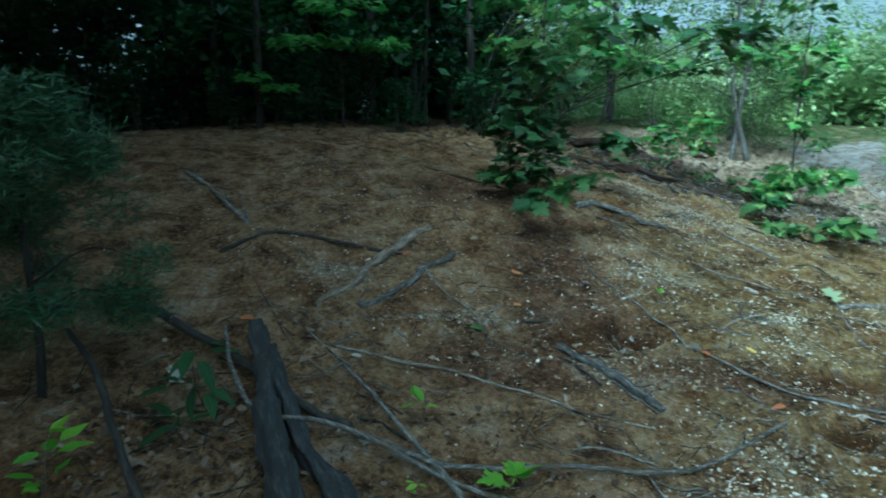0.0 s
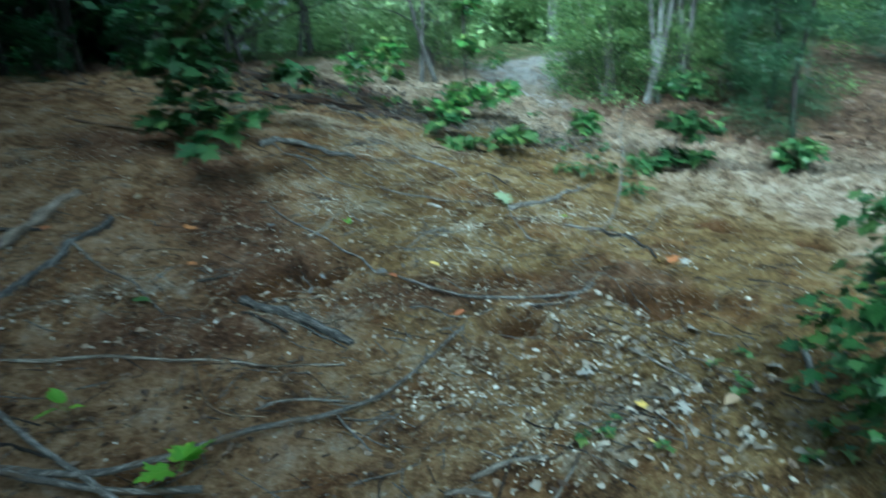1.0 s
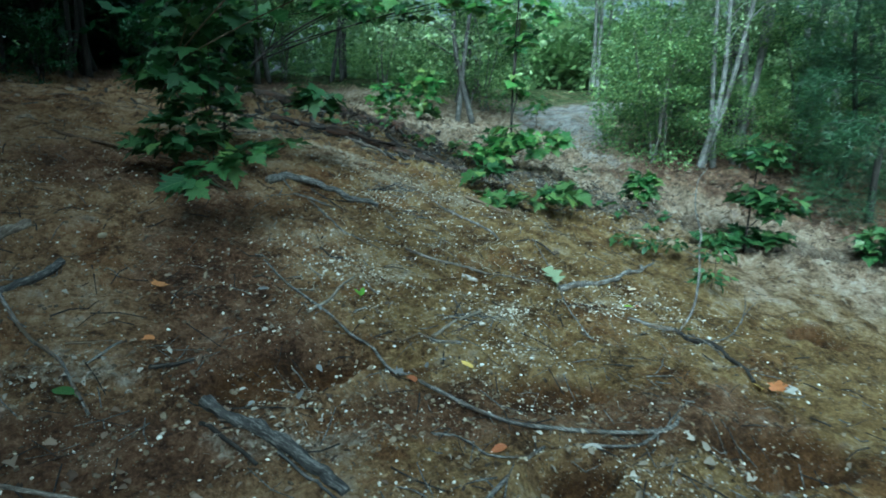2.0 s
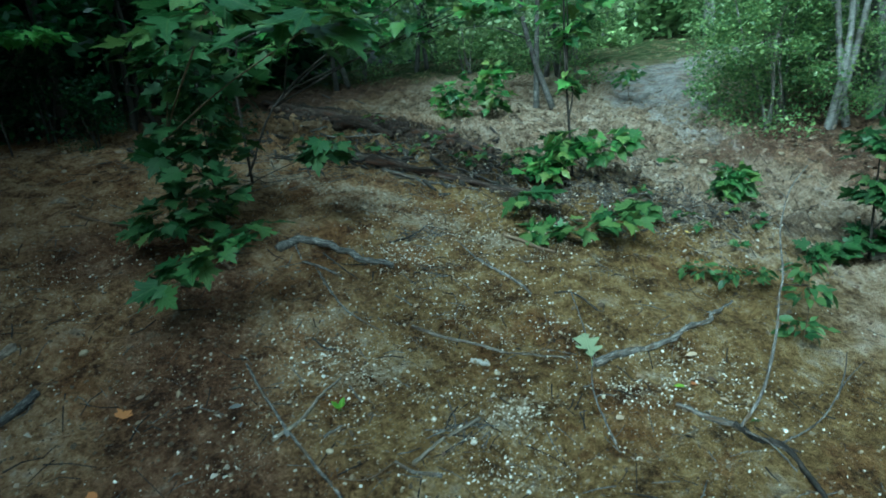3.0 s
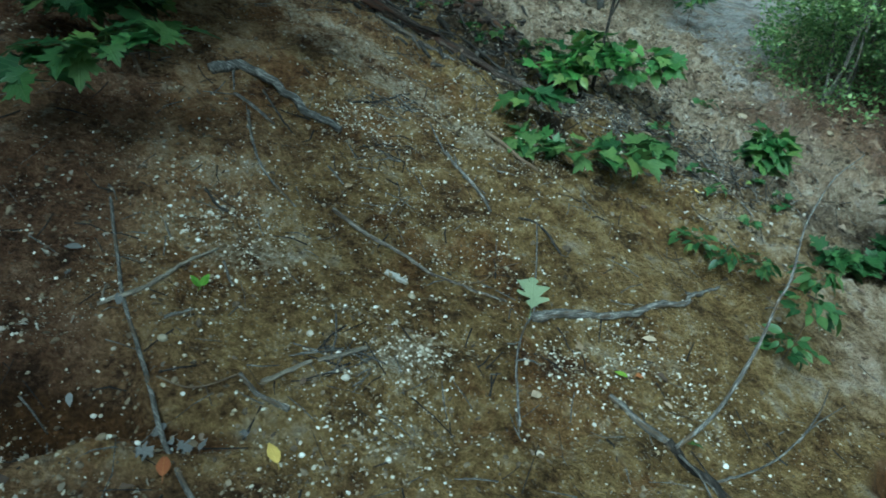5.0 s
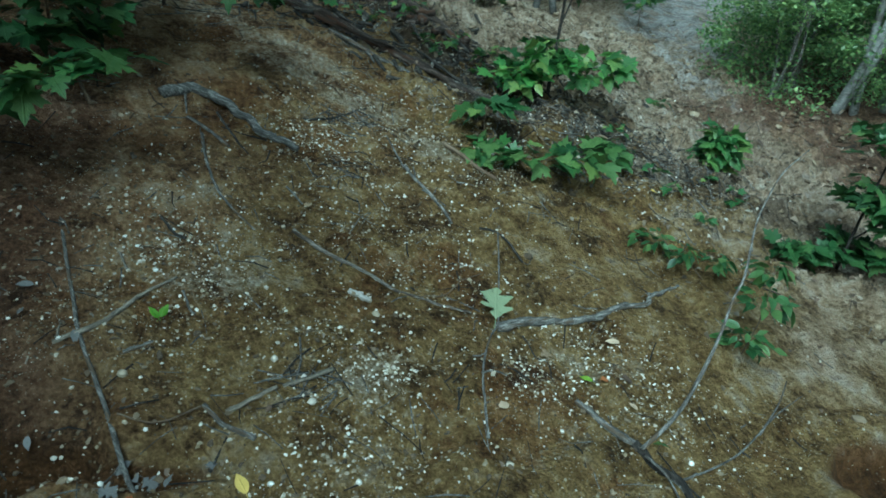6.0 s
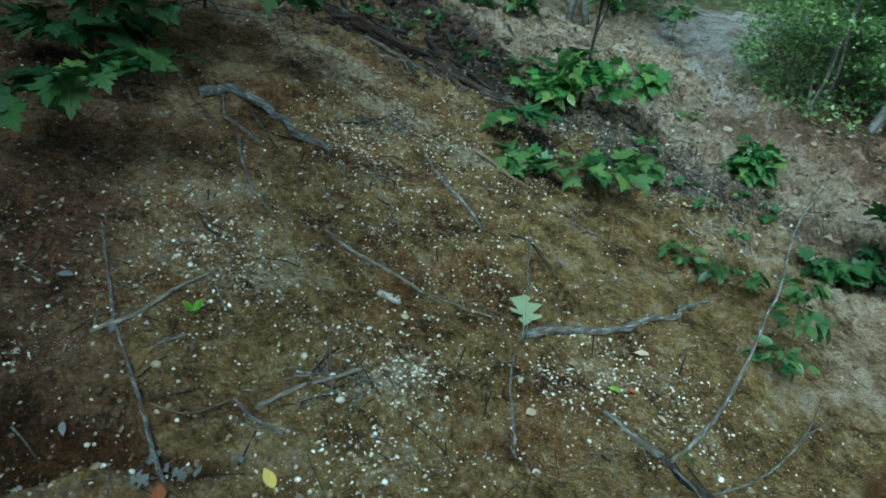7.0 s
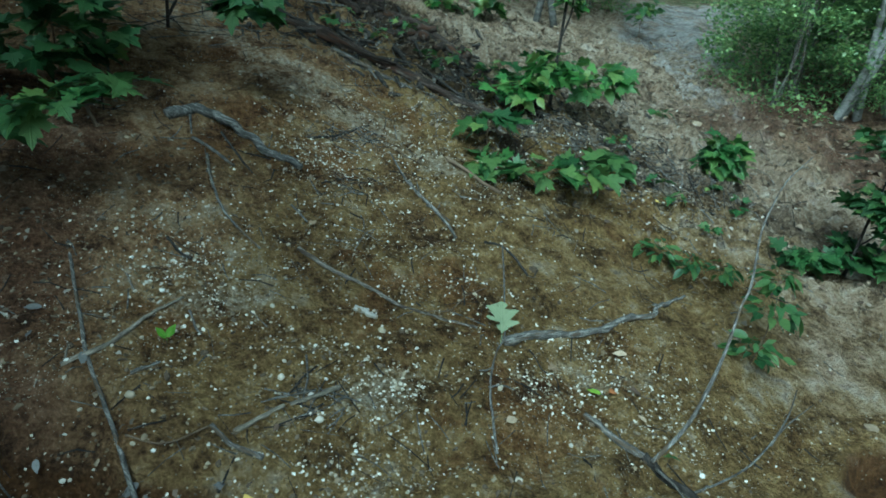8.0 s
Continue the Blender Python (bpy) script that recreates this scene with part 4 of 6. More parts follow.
plant("leafy_sprig", "upright leafy sprig with small oval leaves beside the forked branch", "sprig", 3.371, 3.535, [(0.0, 0.0, 0.08, 0.11, 0.06), (0.11, 0.10, 0.20, 0.11, 0.06), (0.2, 0.2, 0.28, 0.08, 0.05)], OVALS, 0.062, 90, 0.003, seed=56, group="sprigs by the forked branch")
plant("maple_bush", "dense low maple bush with small bright green leaves", "bush", 2.10, 0.88, [(-0.08, 0.0, 0.22, 0.26, 0.18), (-0.1, 0.12, 0.42, 0.26, 0.18), (0.12, 0.12, 0.50, 0.3, 0.2), (0.14, 0.2, 0.68, 0.24, 0.10)], BUSHES + MAPLES[:1], 0.050, 820, 0.006, seed=57, flat=0.7)
# The bush's deeper side: its shade comes from the darkened leaf copy.
plant("maple_bush", "dark green maple bush with painted-in shade and a thick grey stem", "bush", 2.52, 0.82, [(0.0, 0.0, 0.35, 0.3, 0.25), (0.05, 0.05, 0.6, 0.3, 0.15), (-0.1, 0.1, 0.5, 0.25, 0.15), (0.1, -0.05, 0.15, 0.3, 0.12)], SHADES, 0.060, 480, 0.016, GREY_BARK, seed=71, flat=0.7)

plant("pale_seedling", "small bright lime green seedling with three leaves", "seedling", -0.052, 2.341, [(0.0, 0.0, 0.08, 0.045, 0.02)], LIME_OVALS, 0.07, 4, 0.003, seed=58, group="lime green seedlings", flat=0.9, rise=0.35)
plant("pale_seedling", "bright lime green maple seedling near the sticks", "seedling", 0.258, 1.940, [(0.0, 0.0, 0.08, 0.07, 0.02)], LIMES, 0.085, 5, 0.003, seed=59, group="lime green seedlings", flat=0.9, rise=0.35)
plant("pale_seedling", "tiny lime green seedling with paired leaves", "seedling", -0.059, 1.939, [(0.0, 0.0, 0.05, 0.03, 0.02)], LIME_OVALS, 0.04, 4, 0.002, seed=60, group="lime green seedlings", flat=0.9, rise=0.35)
plant("pale_seedling", "bright lime green seedling in the shaded leaf litter", "seedling", -1.280, 1.891, [(0.0, 0.0, 0.06, 0.07, 0.03), (0.0, 0.03, 0.14, 0.06, 0.03), (0.0, 0.05, 0.20, 0.03, 0.02)], LIME_OVALS, 0.10, 13, 0.003, seed=61, group="lime green seedlings", flat=0.9, rise=0.35)
plant("broad_leaf_herb", "dark green herb with long drooping lance leaves", "herb", -0.948, 2.264, [(0.0, 0.05, 0.12, 0.13, 0.05), (-0.08, 0.25, 0.2, 0.13, 0.05), (0.02, -0.1, 0.06, 0.1, 0.04)], LANCES, 0.15, 22, 0.004, DARK_BARK, seed=62, flat=1.0, rise=0.25)
plant("tiny_seedling", "tiny bright green seedling among pebbles", "seedling", 1.282, 3.477, [(0.0, 0.0, 0.02, 0.010, 0.015)], LIME_OVALS, 0.042, 4, 0.002, seed=63, group="tiny seedlings", flat=0.9, rise=1.1)
plant("tiny_seedling", "tiny green seedling beside the forked branch", "seedling", 2.799, 3.092, [(0.0, 0.0, 0.02, 0.015, 0.01)], OAKS, 0.025, 3, 0.002, seed=64, group="tiny seedlings")
plant("tiny_seedling", "small green leaf standing in the sand", "seedling", 1.478, 1.027, [(0.0, 0.0, 0.04, 0.02, 0.02)], OVALS, 0.09, 3, 0.002, seed=65, group="tiny seedlings", flat=0.9, rise=1.1)

# tiny weeds beside the maple bush
rs = random.Random(74)
for at_x, at_y, spread in [(2.334, 1.499, 0.10), (2.107, 1.484, 0.12), (1.475, 1.513, 0.08), (2.071, 1.217, 0.08)]:
    for k in range(4):
        plant("weed", "tiny green weed sprouting from the soil", "weed", rs.gauss(at_x, spread), rs.gauss(at_y, spread), [(0.0, 0.0, 0.03, 0.025, 0.015)], OAKS[:2], 0.034, 5, 0.0015, seed=rs.randint(100, 999), group="weeds beside the maple bush", flat=0.8, rise=0.2)

# small green weeds among the rotten wood and in the debris
rk = random.Random(77)
for at_x, at_y, spread, count in [(2.35, 6.25, 0.28, 9), (2.75, 6.05, 0.22, 7), (1.75, 6.75, 0.25, 6), (3.35, 5.15, 0.25, 7), (3.75, 4.95, 0.25, 5)]:
    for k in range(count):
        plant("weed", "small green weed among rotten wood and dry debris", "weed", rk.gauss(at_x, spread), rk.gauss(at_y, spread), [(0.0, 0.0, 0.06, 0.06, 0.03)], OAKS[:2] + MAPLES[:1], 0.055, 6, 0.002, seed=rk.randint(100, 999), group="weeds in the rotten wood", flat=0.8)

conifer = tree("pine_seedling", "soft dark green pine seedling in the shade", -1.509, 2.347, 1.1, 0.02, (0.30, 1.2, 0.45), 0.065, 420, TREE_BARK, PINE, clumps=44, seed=66, category="sapling", slim=0.08, puff=0.15)

# ---------------------------------------------------------------- fallen wood, upper bank and middle
stick("forked_branch", "grey forked branch with a tall bare arm, dark broken foot", [(2.590, 3.291, 0), (2.628, 3.230, 0), (2.678, 3.145, 0), (2.722, 3.085, 0)], 0.0095, 0.014, GREY_BARK, "branch",
      [([(2.710, 3.100, 0), (2.760, 3.045, 0), (2.806, 2.960, 0), (2.802, 2.850, 0), (2.768, 2.740, 0), (2.735, 2.640, 0)], 0.0150, 0.009, DARK_BARK),
       ([(2.722, 3.068, 0.02), (2.859, 3.147, 0.06), (2.965, 3.231, 0.13), (3.115, 3.377, 0.2), (3.234, 3.512, 0.26), (3.315, 3.592, 0.3), (3.482, 3.819, 0.4), (3.578, 3.929, 0.45), (3.816, 4.161, 0.52), (4.119, 4.393, 0.6)], 0.0072, 0.003, GREY_BARK),
       ([(2.803, 2.967, 0), (2.925, 3.020, 0), (3.111, 3.104, 0.02), (3.318, 3.225, 0.05), (3.496, 3.316, 0.08)], 0.0048, 0.002, GREY_BARK),
       ([(3.231, 3.172, 0.03), (3.336, 3.249, 0.06), (3.447, 3.358, 0.1)], 0.004, 0.002, GREY_BARK),
       ([(2.735, 3.060, 0.01), (2.758, 2.960, 0.015), (2.770, 2.840, 0.01)], 0.0045, 0.003, GREY_BARK)], group="")
stick("crooked_branch", "knotty grey-brown branch end with a bent tip", [(2.387, 3.609, 0), (2.540, 3.644, 0), (2.785, 3.676, 0), (2.934, 3.740, 0), (3.077, 3.787, 0), (3.131, 3.868, 0), (3.244, 3.945, 0), (3.335, 3.977, 0)], 0.0175, 0.006, GREY_BARK, "branch", knots=0.4, sides=12, rough=0.16)
stick("thin_twig", "thin pale twig lying down the slope under a leaf", [(2.480, 4.050, 0.02), (2.433, 3.804, 0.02), (2.388, 3.607, 0.03), (2.330, 3.502, 0.01), (2.280, 3.372, 0), (2.259, 3.237, 0), (2.250, 3.131, 0)], 0.003, 0.0045, GREY_BARK)
stick("long_stick", "long slender grey stick with bleached bark", [(1.654, 3.961, 0), (1.791, 3.863, 0), (1.923, 3.782, 0), (2.031, 3.699, 0), (2.152, 3.662, 0), (2.294, 3.647, 0)], 0.0080, 0.0048, PALE_BARK, knots=0.3)
stick("bent_log", "thick bent grey driftwood-like branch on the bank", [(1.059, 4.734, 0), (1.200, 4.790, 0), (1.361, 4.686, 0), (1.520, 4.540, 0), (1.658, 4.461, 0)], 0.026, 0.015, LOG_BARK, "branch", [([(1.157, 4.752, 0), (1.182, 4.620, 0)], 0.006, 0.003)])
stick("short_stick", "short dark stick beside the bent branch", [(1.187, 4.608, 0), (1.285, 4.519, 0), (1.377, 4.432, 0)], 0.009, 0.007, GREY_BARK)
stick("short_stick", "thin dark stick below the bent branch", [(1.302, 4.664, 0), (1.378, 4.528, 0), (1.455, 4.414, 0)], 0.006, 0.004, DARK_BARK)
stick("curved_twig", "thin curved dark twig on gravelly soil", [(1.263, 4.481, 0), (1.304, 4.298, 0), (1.354, 4.163, 0), (1.431, 4.037, 0), (1.518, 3.934, 0)], 0.007, 0.004, GREY_BARK)
stick("short_stick", "dark stick with a tuft of rootlets", [(1.677, 4.761, 0), (1.823, 4.851, 0), (1.985, 5.000, 0)], 0.007, 0.005, DARK_BARK, "stick", [([(1.908, 4.897, 0), (1.948, 4.837, 0)], 0.004, 0.002), ([(1.851, 4.862, 0), (1.933, 4.804, 0)], 0.003, 0.002)])
stick("forked_stick", "brown forked stick pressed into the soil", [(2.132, 4.517, 0), (2.178, 4.398, 0), (2.254, 4.228, 0), (2.302, 4.145, 0)], 0.010, 0.007, GREY_BARK, "stick", [([(2.178, 4.398, 0), (2.182, 4.547, 0)], 0.005, 0.002), ([(2.132, 4.517, 0), (2.069, 4.736, 0)], 0.005, 0.003)])
stick("short_stick", "thick brown stick half buried in sand", [(2.360, 4.755, 0), (2.484, 4.619, 0), (2.584, 4.511, 0)], 0.013, 0.008, BROWN_BARK)
stick("short_stick", "dark thin stick near the pale leaf", [(2.436, 4.164, 0), (2.500, 4.047, 0), (2.571, 3.947, 0)], 0.006, 0.005, DARK_BARK)
stick("curved_root", "pale curved root crossing the dark soil", [(1.023, 3.370, 0), (1.120, 3.427, 0), (1.175, 3.519, 0), (1.212, 3.584, 0), (1.299, 3.660, 0)], 0.0085, 0.005, STRAW_BARK, "root", [([(1.030, 3.380, 0), (1.020, 3.451, 0)], 0.004, 0.002)])
stick("short_stick", "blue-grey weathered stick on gravel", [(1.442, 3.193, 0), (1.501, 3.130, 0), (1.586, 3.076, 0)], 0.007, 0.008, GREY_BARK)
stick("short_stick", "pale split stick among pebbles", [(1.502, 3.186, 0), (1.567, 3.210, 0.006), (1.635, 3.240, 0.004)], 0.0085, 0.006, STRAW_BARK)
stick("short_stick", "pale thin stick among pebbles", [(1.650, 3.245, 0), (1.722, 3.277, 0.006), (1.791, 3.332, 0.004)], 0.006, 0.008, STRAW_BARK)
stick("wood_chip", "short pale chip of wood", [(1.208, 3.341, 0), (1.243, 3.364, 0), (1.276, 3.391, 0)], 0.007, 0.006, GREY_BARK)
stick("birch_chip", "short white piece of birch branch", [(1.852, 3.671, 0), (1.888, 3.666, 0), (1.923, 3.655, 0)], 0.012, 0.010, CHIP_BARK, "stick")
stick("wood_chip", "small dark twig on the soil", [(1.199, 3.947, 0), (1.244, 3.910, 0), (1.293, 3.860, 0)], 0.006, 0.005, DARK_BARK)
stick("root_thread", "thin brown root thread on soil", [(1.241, 3.137, 0), (1.320, 3.118, 0), (1.374, 3.129, 0), (1.442, 3.193, 0)], 0.003, 0.003, BROWN_BARK, "root")
stick("root_thread", "hair-thin brown twig over sand", [(2.112, 3.678, 0), (2.202, 3.712, 0), (2.292, 3.790, 0), (2.458, 3.899, 0)], 0.003, 0.002, BROWN_BARK)
stick("wood_chip", "small grey twig piece on soil", [(1.621, 4.213, 0), (1.652, 4.166, 0), (1.685, 4.123, 0)], 0.005, 0.004, GREY_BARK)
stick("root_thread", "thin dark twig beside dead leaves", [(2.476, 3.572, 0), (2.509, 3.497, 0), (2.538, 3.450, 0), (2.528, 3.369, 0)], 0.003, 0.002, DARK_BARK)
stick("root_thread", "thin dark twig lying on sand", [(2.269, 3.348, 0), (2.320, 3.360, 0), (2.357, 3.352, 0)], 0.004, 0.003, GREY_BARK)
stick("wood_chip", "thin pale twig on soil", [(1.868, 4.013, 0), (1.909, 4.092, 0), (1.949, 4.148, 0)], 0.003, 0.002, PALE_BARK)
stick("wood_chip", "grey twig piece on the slope", [(1.830, 4.390, 0), (1.870, 4.340, 0), (1.919, 4.330, 0)], 0.006, 0.004, GREY_BARK)
stick("wood_chip", "small stub of root", [(1.100, 3.770, 0), (1.125, 3.722, 0), (1.148, 3.674, 0)], 0.004, 0.004, PALE_BARK)
stick("wood_chip", "grey stub of stick", [(1.329, 3.587, 0), (1.348, 3.549, 0), (1.371, 3.514, 0)], 0.005, 0.004, GREY_BARK)
stick("short_stick", "dark stick on the far slope", [(3.681, 5.679, 0), (3.755, 5.598, 0), (3.846, 5.513, 0)], 0.012, 0.008, DARK_BARK)
stick("short_stick", "dark thin stick in the debris", [(3.459, 5.598, 0), (3.633, 5.613, 0), (3.754, 5.498, 0)], 0.008, 0.006, DARK_BARK)
stick("short_stick", "short dark stick end on the far slope", [(4.060, 6.185, 0), (4.130, 6.176, 0), (4.187, 6.120, 0)], 0.016, 0.014, DARK_BARK)
stick("long_stick", "thin grey stick in the leaf debris", [(3.694, 4.819, 0), (3.814, 4.797, 0), (3.906, 4.690, 0)], 0.006, 0.005, GREY_BARK)
stick("short_stick", "brown stick in the leaf debris", [(3.143, 4.827, 0), (3.269, 4.795, 0), (3.375, 4.798, 0)], 0.007, 0.005, DARK_BARK)
stick("rotten_log", "long rotten dark log with crumbling reddish wood", [(1.320, 6.381, 0), (1.619, 6.222, 0), (1.938, 5.984, 0), (2.237, 5.781, 0), (2.522, 5.601, 0), (2.888, 5.432, 0)], 0.036, 0.022, ROT_BARK, "log", [([(1.854, 5.881, 0.05), (2.011, 5.842, 0.06), (2.201, 5.774, 0.05)], 0.02, 0.01)], group="", sides=16, knots=0.35, sink=0.3, rough=0.5)
stick("rotten_log", "dark decayed log heap on the upper slope", [(0.836, 9.655, 0), (1.416, 8.487, 0), (1.913, 7.574, 0), (2.265, 7.341, 0)], 0.05, 0.035, ROT_BARK, "log", group="", sides=10, knots=0.4, sink=0.25, rough=0.3)
stick("rotten_log", "dark rotten timber beside the debris", [(2.134, 7.079, 0), (2.421, 6.970, 0), (2.618, 6.693, 0), (2.782, 6.362, 0)], 0.04, 0.03, ROT_BARK, "log", group="", sides=9, knots=0.4, sink=0.25, rough=0.3)
stick("broken_log", "broken dark log end among the rotten wood", [(1.585, 7.270, 0.05), (1.700, 7.120, 0.05), (1.850, 6.960, 0.03), (2.020, 6.800, 0)], 0.050, 0.034, ROT_BARK, "log", group="", sides=14, knots=0.25, rough=0.25)
stick("wood_splinter", "long dark splinter split off the rotten log", [(1.448, 6.518, 0), (1.708, 6.345, 0), (2.029, 6.067, 0)], 0.016, 0.01, DARK_BARK, "splinter", group="splinters of the rotten log", knots=0.3, rough=0.35)
stick("wood_splinter", "long dark splinter split off the rotten log", [(1.806, 5.857, 0), (2.068, 5.703, 0), (2.386, 5.512, 0)], 0.014, 0.008, GREY_BARK, "splinter", group="splinters of the rotten log", knots=0.3, rough=0.35)
stick("wood_splinter", "long dark splinter split off the rotten log", [(2.096, 5.926, 0), (2.369, 5.838, 0), (2.644, 5.614, 0)], 0.012, 0.008, DARK_BARK, "splinter", group="splinters of the rotten log", knots=0.3, rough=0.35)
stick("wood_splinter", "long dark splinter split off the rotten log", [(1.026, 8.916, 0), (1.403, 9.094, 0), (1.890, 8.233, 0)], 0.018, 0.01, DARK_BARK, "splinter", group="splinters of the rotten log", knots=0.3, rough=0.35)
stick("wood_splinter", "long dark splinter split off the rotten log", [(1.641, 7.294, 0), (1.937, 7.123, 0), (2.258, 6.862, 0)], 0.016, 0.012, ROT_BARK, "splinter", group="splinters of the rotten log", knots=0.3, rough=0.35)
stick("wood_splinter", "long dark splinter split off the rotten log", [(2.464, 6.631, 0), (2.667, 6.466, 0), (2.858, 6.123, 0)], 0.012, 0.006, DARK_BARK, "splinter", group="splinters of the rotten log", knots=0.3, rough=0.35)
stick("wood_splinter", "long dark splinter split off the rotten log", [(1.226, 7.527, 0), (1.539, 6.948, 0), (1.905, 6.663, 0)], 0.014, 0.008, GREY_BARK, "splinter", group="splinters of the rotten log", knots=0.3, rough=0.35)
stick("wood_splinter", "long dark splinter split off the rotten log", [(2.540, 5.684, 0), (2.740, 5.528, 0), (2.959, 5.351, 0)], 0.012, 0.008, DARK_BARK, "splinter", group="splinters of the rotten log", knots=0.3, rough=0.35)
stick("short_stick", "pale stick on the upper slope", [(1.567, 10.483, 0), (1.818, 9.781, 0), (2.045, 9.354, 0)], 0.012, 0.008, GREY_BARK)
stick("short_stick", "pale stick on bare upper soil", [(2.029, 8.088, 0), (2.160, 7.923, 0), (2.294, 7.839, 0)], 0.010, 0.008, PALE_BARK)

# ---------------------------------------------------------------- fallen wood, lower bank
stick("long_branch", "long curved thin grey branch down the slope and over gravel", [(0.890, 3.899, 0), (0.985, 3.650, 0), (1.089, 3.385, 0), (1.170, 3.240, 0), (1.262, 3.060, 0), (1.370, 2.875, 0), (1.573, 2.640, 0), (1.838, 2.523, 0), (2.096, 2.447, 0), (2.185, 2.482, 0)], 0.0055, 0.0085, GREY_BARK, "branch", [([(2.082, 2.447, 0), (1.949, 2.420, 0), (1.726, 2.472, 0)], 0.007, 0.004), ([(2.096, 2.447, 0), (2.307, 2.567, 0)], 0.005, 0.002)])
stick("short_log", "short dark grey log half sunk in soil", [(0.600, 2.930, 0), (0.690, 2.800, 0), (0.806, 2.677, 0), (0.892, 2.548, 0), (0.950, 2.453, 0)], 0.021, 0.017, DULL_BARK, "log", knots=0.3, rough=0.3, sides=14, twigs=[([(0.790, 2.640, 0), (0.857, 2.533, 0), (0.921, 2.435, 0)], 0.006, 0.004)])
stick("short_stick", "thin dark stick beside the short log", [(0.583, 2.825, 0), (0.640, 2.714, 0), (0.724, 2.598, 0)], 0.008, 0.006, DARK_BARK)
stick("short_stick", "thin twig over the gravel", [(1.284, 2.640, 0), (1.381, 2.580, 0), (1.437, 2.509, 0), (1.548, 2.460, 0)], 0.006, 0.004, GREY_BARK)
stick("short_stick", "short brown twig on gravel", [(0.998, 2.668, 0), (1.065, 2.687, 0), (1.130, 2.711, 0)], 0.005, 0.004, BROWN_BARK)
stick("long_stick", "long straight light grey stick", [(-0.482, 2.800, 0), (-0.214, 2.762, 0), (0.042, 2.691, 0), (0.335, 2.558, 0), (0.570, 2.460, 0), (0.885, 2.341, 0)], 0.008, 0.005, PALE_BARK, knots=0.1)
stick("arched_branch", "long arching grey branch across the foot of the bank", [(-0.303, 2.179, 0.03), (-0.133, 2.086, 0.05), (0.028, 2.031, 0.06), (0.268, 2.013, 0.05), (0.516, 2.007, 0.04), (0.741, 2.044, 0.03), (0.994, 2.118, 0.02), (1.247, 2.252, 0.01), (1.625, 2.488, 0)], 0.013, 0.006, GREY_BARK, "branch", knots=0.15)
stick("arched_branch", "dark crooked branch bending over the logs", [(-0.934, 2.684, 0.12), (-0.829, 2.429, 0.12), (-0.666, 2.187, 0.1), (-0.460, 2.179, 0.08), (-0.253, 2.112, 0.08), (-0.052, 2.026, 0.06), (0.122, 1.943, 0.05), (0.308, 1.871, 0.04)], 0.008, 0.012, GREY_BARK, "branch")
stick("long_branch", "grey branch running down towards the lower sticks", [(-0.412, 2.655, 0.03), (-0.287, 2.473, 0.04), (-0.138, 2.214, 0.06), (-0.012, 2.046, 0.06), (0.100, 1.898, 0.05)], 0.007, 0.012, GREY_BARK, "branch", [([(-0.412, 2.655, 0.03), (-0.524, 2.539, 0.02), (-0.645, 2.567, 0)], 0.005, 0.003), ([(-0.371, 2.605, 0.03), (-0.488, 2.759, 0), (-0.899, 3.165, 0)], 0.006, 0.003)])
stick("long_stick", "thin looping brown twig", [(-0.989, 3.311, 0), (-0.856, 3.095, 0), (-0.732, 2.877, 0), (-0.573, 2.679, 0), (-0.410, 2.531, 0), (-0.266, 2.465, 0)], 0.004, 0.003, BROWN_BARK)
stick("thick_log", "thick grey split log leaning at the foot of the bank", [(-0.818, 2.760, 0.1), (-0.711, 2.459, 0.1), (-0.622, 2.198, 0.08), (-0.507, 1.914, 0.05), (-0.427, 1.683, 0.02)], 0.034, 0.05, DRIFT_BARK, "log", sides=22, knots=0.4, rough=0.42)
stick("thick_log", "second thick grey log beside the split one", [(-0.733, 2.664, 0.06), (-0.609, 2.366, 0.07), (-0.479, 2.105, 0.06), (-0.347, 1.916, 0.04), (-0.220, 1.705, 0.02)], 0.026, 0.042, DRIFT_BARK, "log", sides=22, knots=0.4, rough=0.42)
stick("dark_branch", "thick dark branch in the shade under the leaves", [(-1.445, 2.936, 0.05), (-1.131, 2.742, 0.05), (-0.828, 2.571, 0.04), (-0.521, 2.353, 0.02), (-0.330, 2.266, 0)], 0.024, 0.016, DARK_BARK, "branch")
stick("dark_branch", "bare dark stem in the shade", [(-1.496, 2.462, 0.2), (-1.292, 2.272, 0.15), (-1.120, 2.036, 0.1), (-0.948, 1.832, 0.03), (-0.825, 1.660, 0)], 0.012, 0.017, DARK_BARK, "branch")
stick("short_stick", "dark stick near the seedling", [(-0.311, 2.342, 0), (-0.208, 2.275, 0), (-0.109, 2.193, 0)], 0.008, 0.006, DARK_BARK)
stick("long_stick", "thin brown twig loop on bare soil", [(0.354, 2.511, 0), (0.365, 2.326, 0), (0.419, 2.171, 0), (0.542, 2.119, 0)], 0.004, 0.003, BROWN_BARK)
stick("short_stick", "grey stick crossing the arching branch", [(0.515, 2.179, 0), (0.667, 2.171, 0), (0.868, 2.151, 0)], 0.006, 0.005, GREY_BARK)
stick("short_stick", "pale twig under the arching branch", [(0.767, 2.089, 0), (0.790, 1.992, 0), (0.822, 1.877, 0)], 0.006, 0.004, GREY_BARK, "stick", [([(0.789, 2.054, 0), (0.868, 2.026, 0), (0.966, 2.020, 0)], 0.005, 0.004)])
stick("short_stick", "thick pale stick on fine gravel", [(1.040, 1.585, 0), (1.155, 1.571, 0), (1.290, 1.554, 0)], 0.010, 0.008, PALE_BARK)
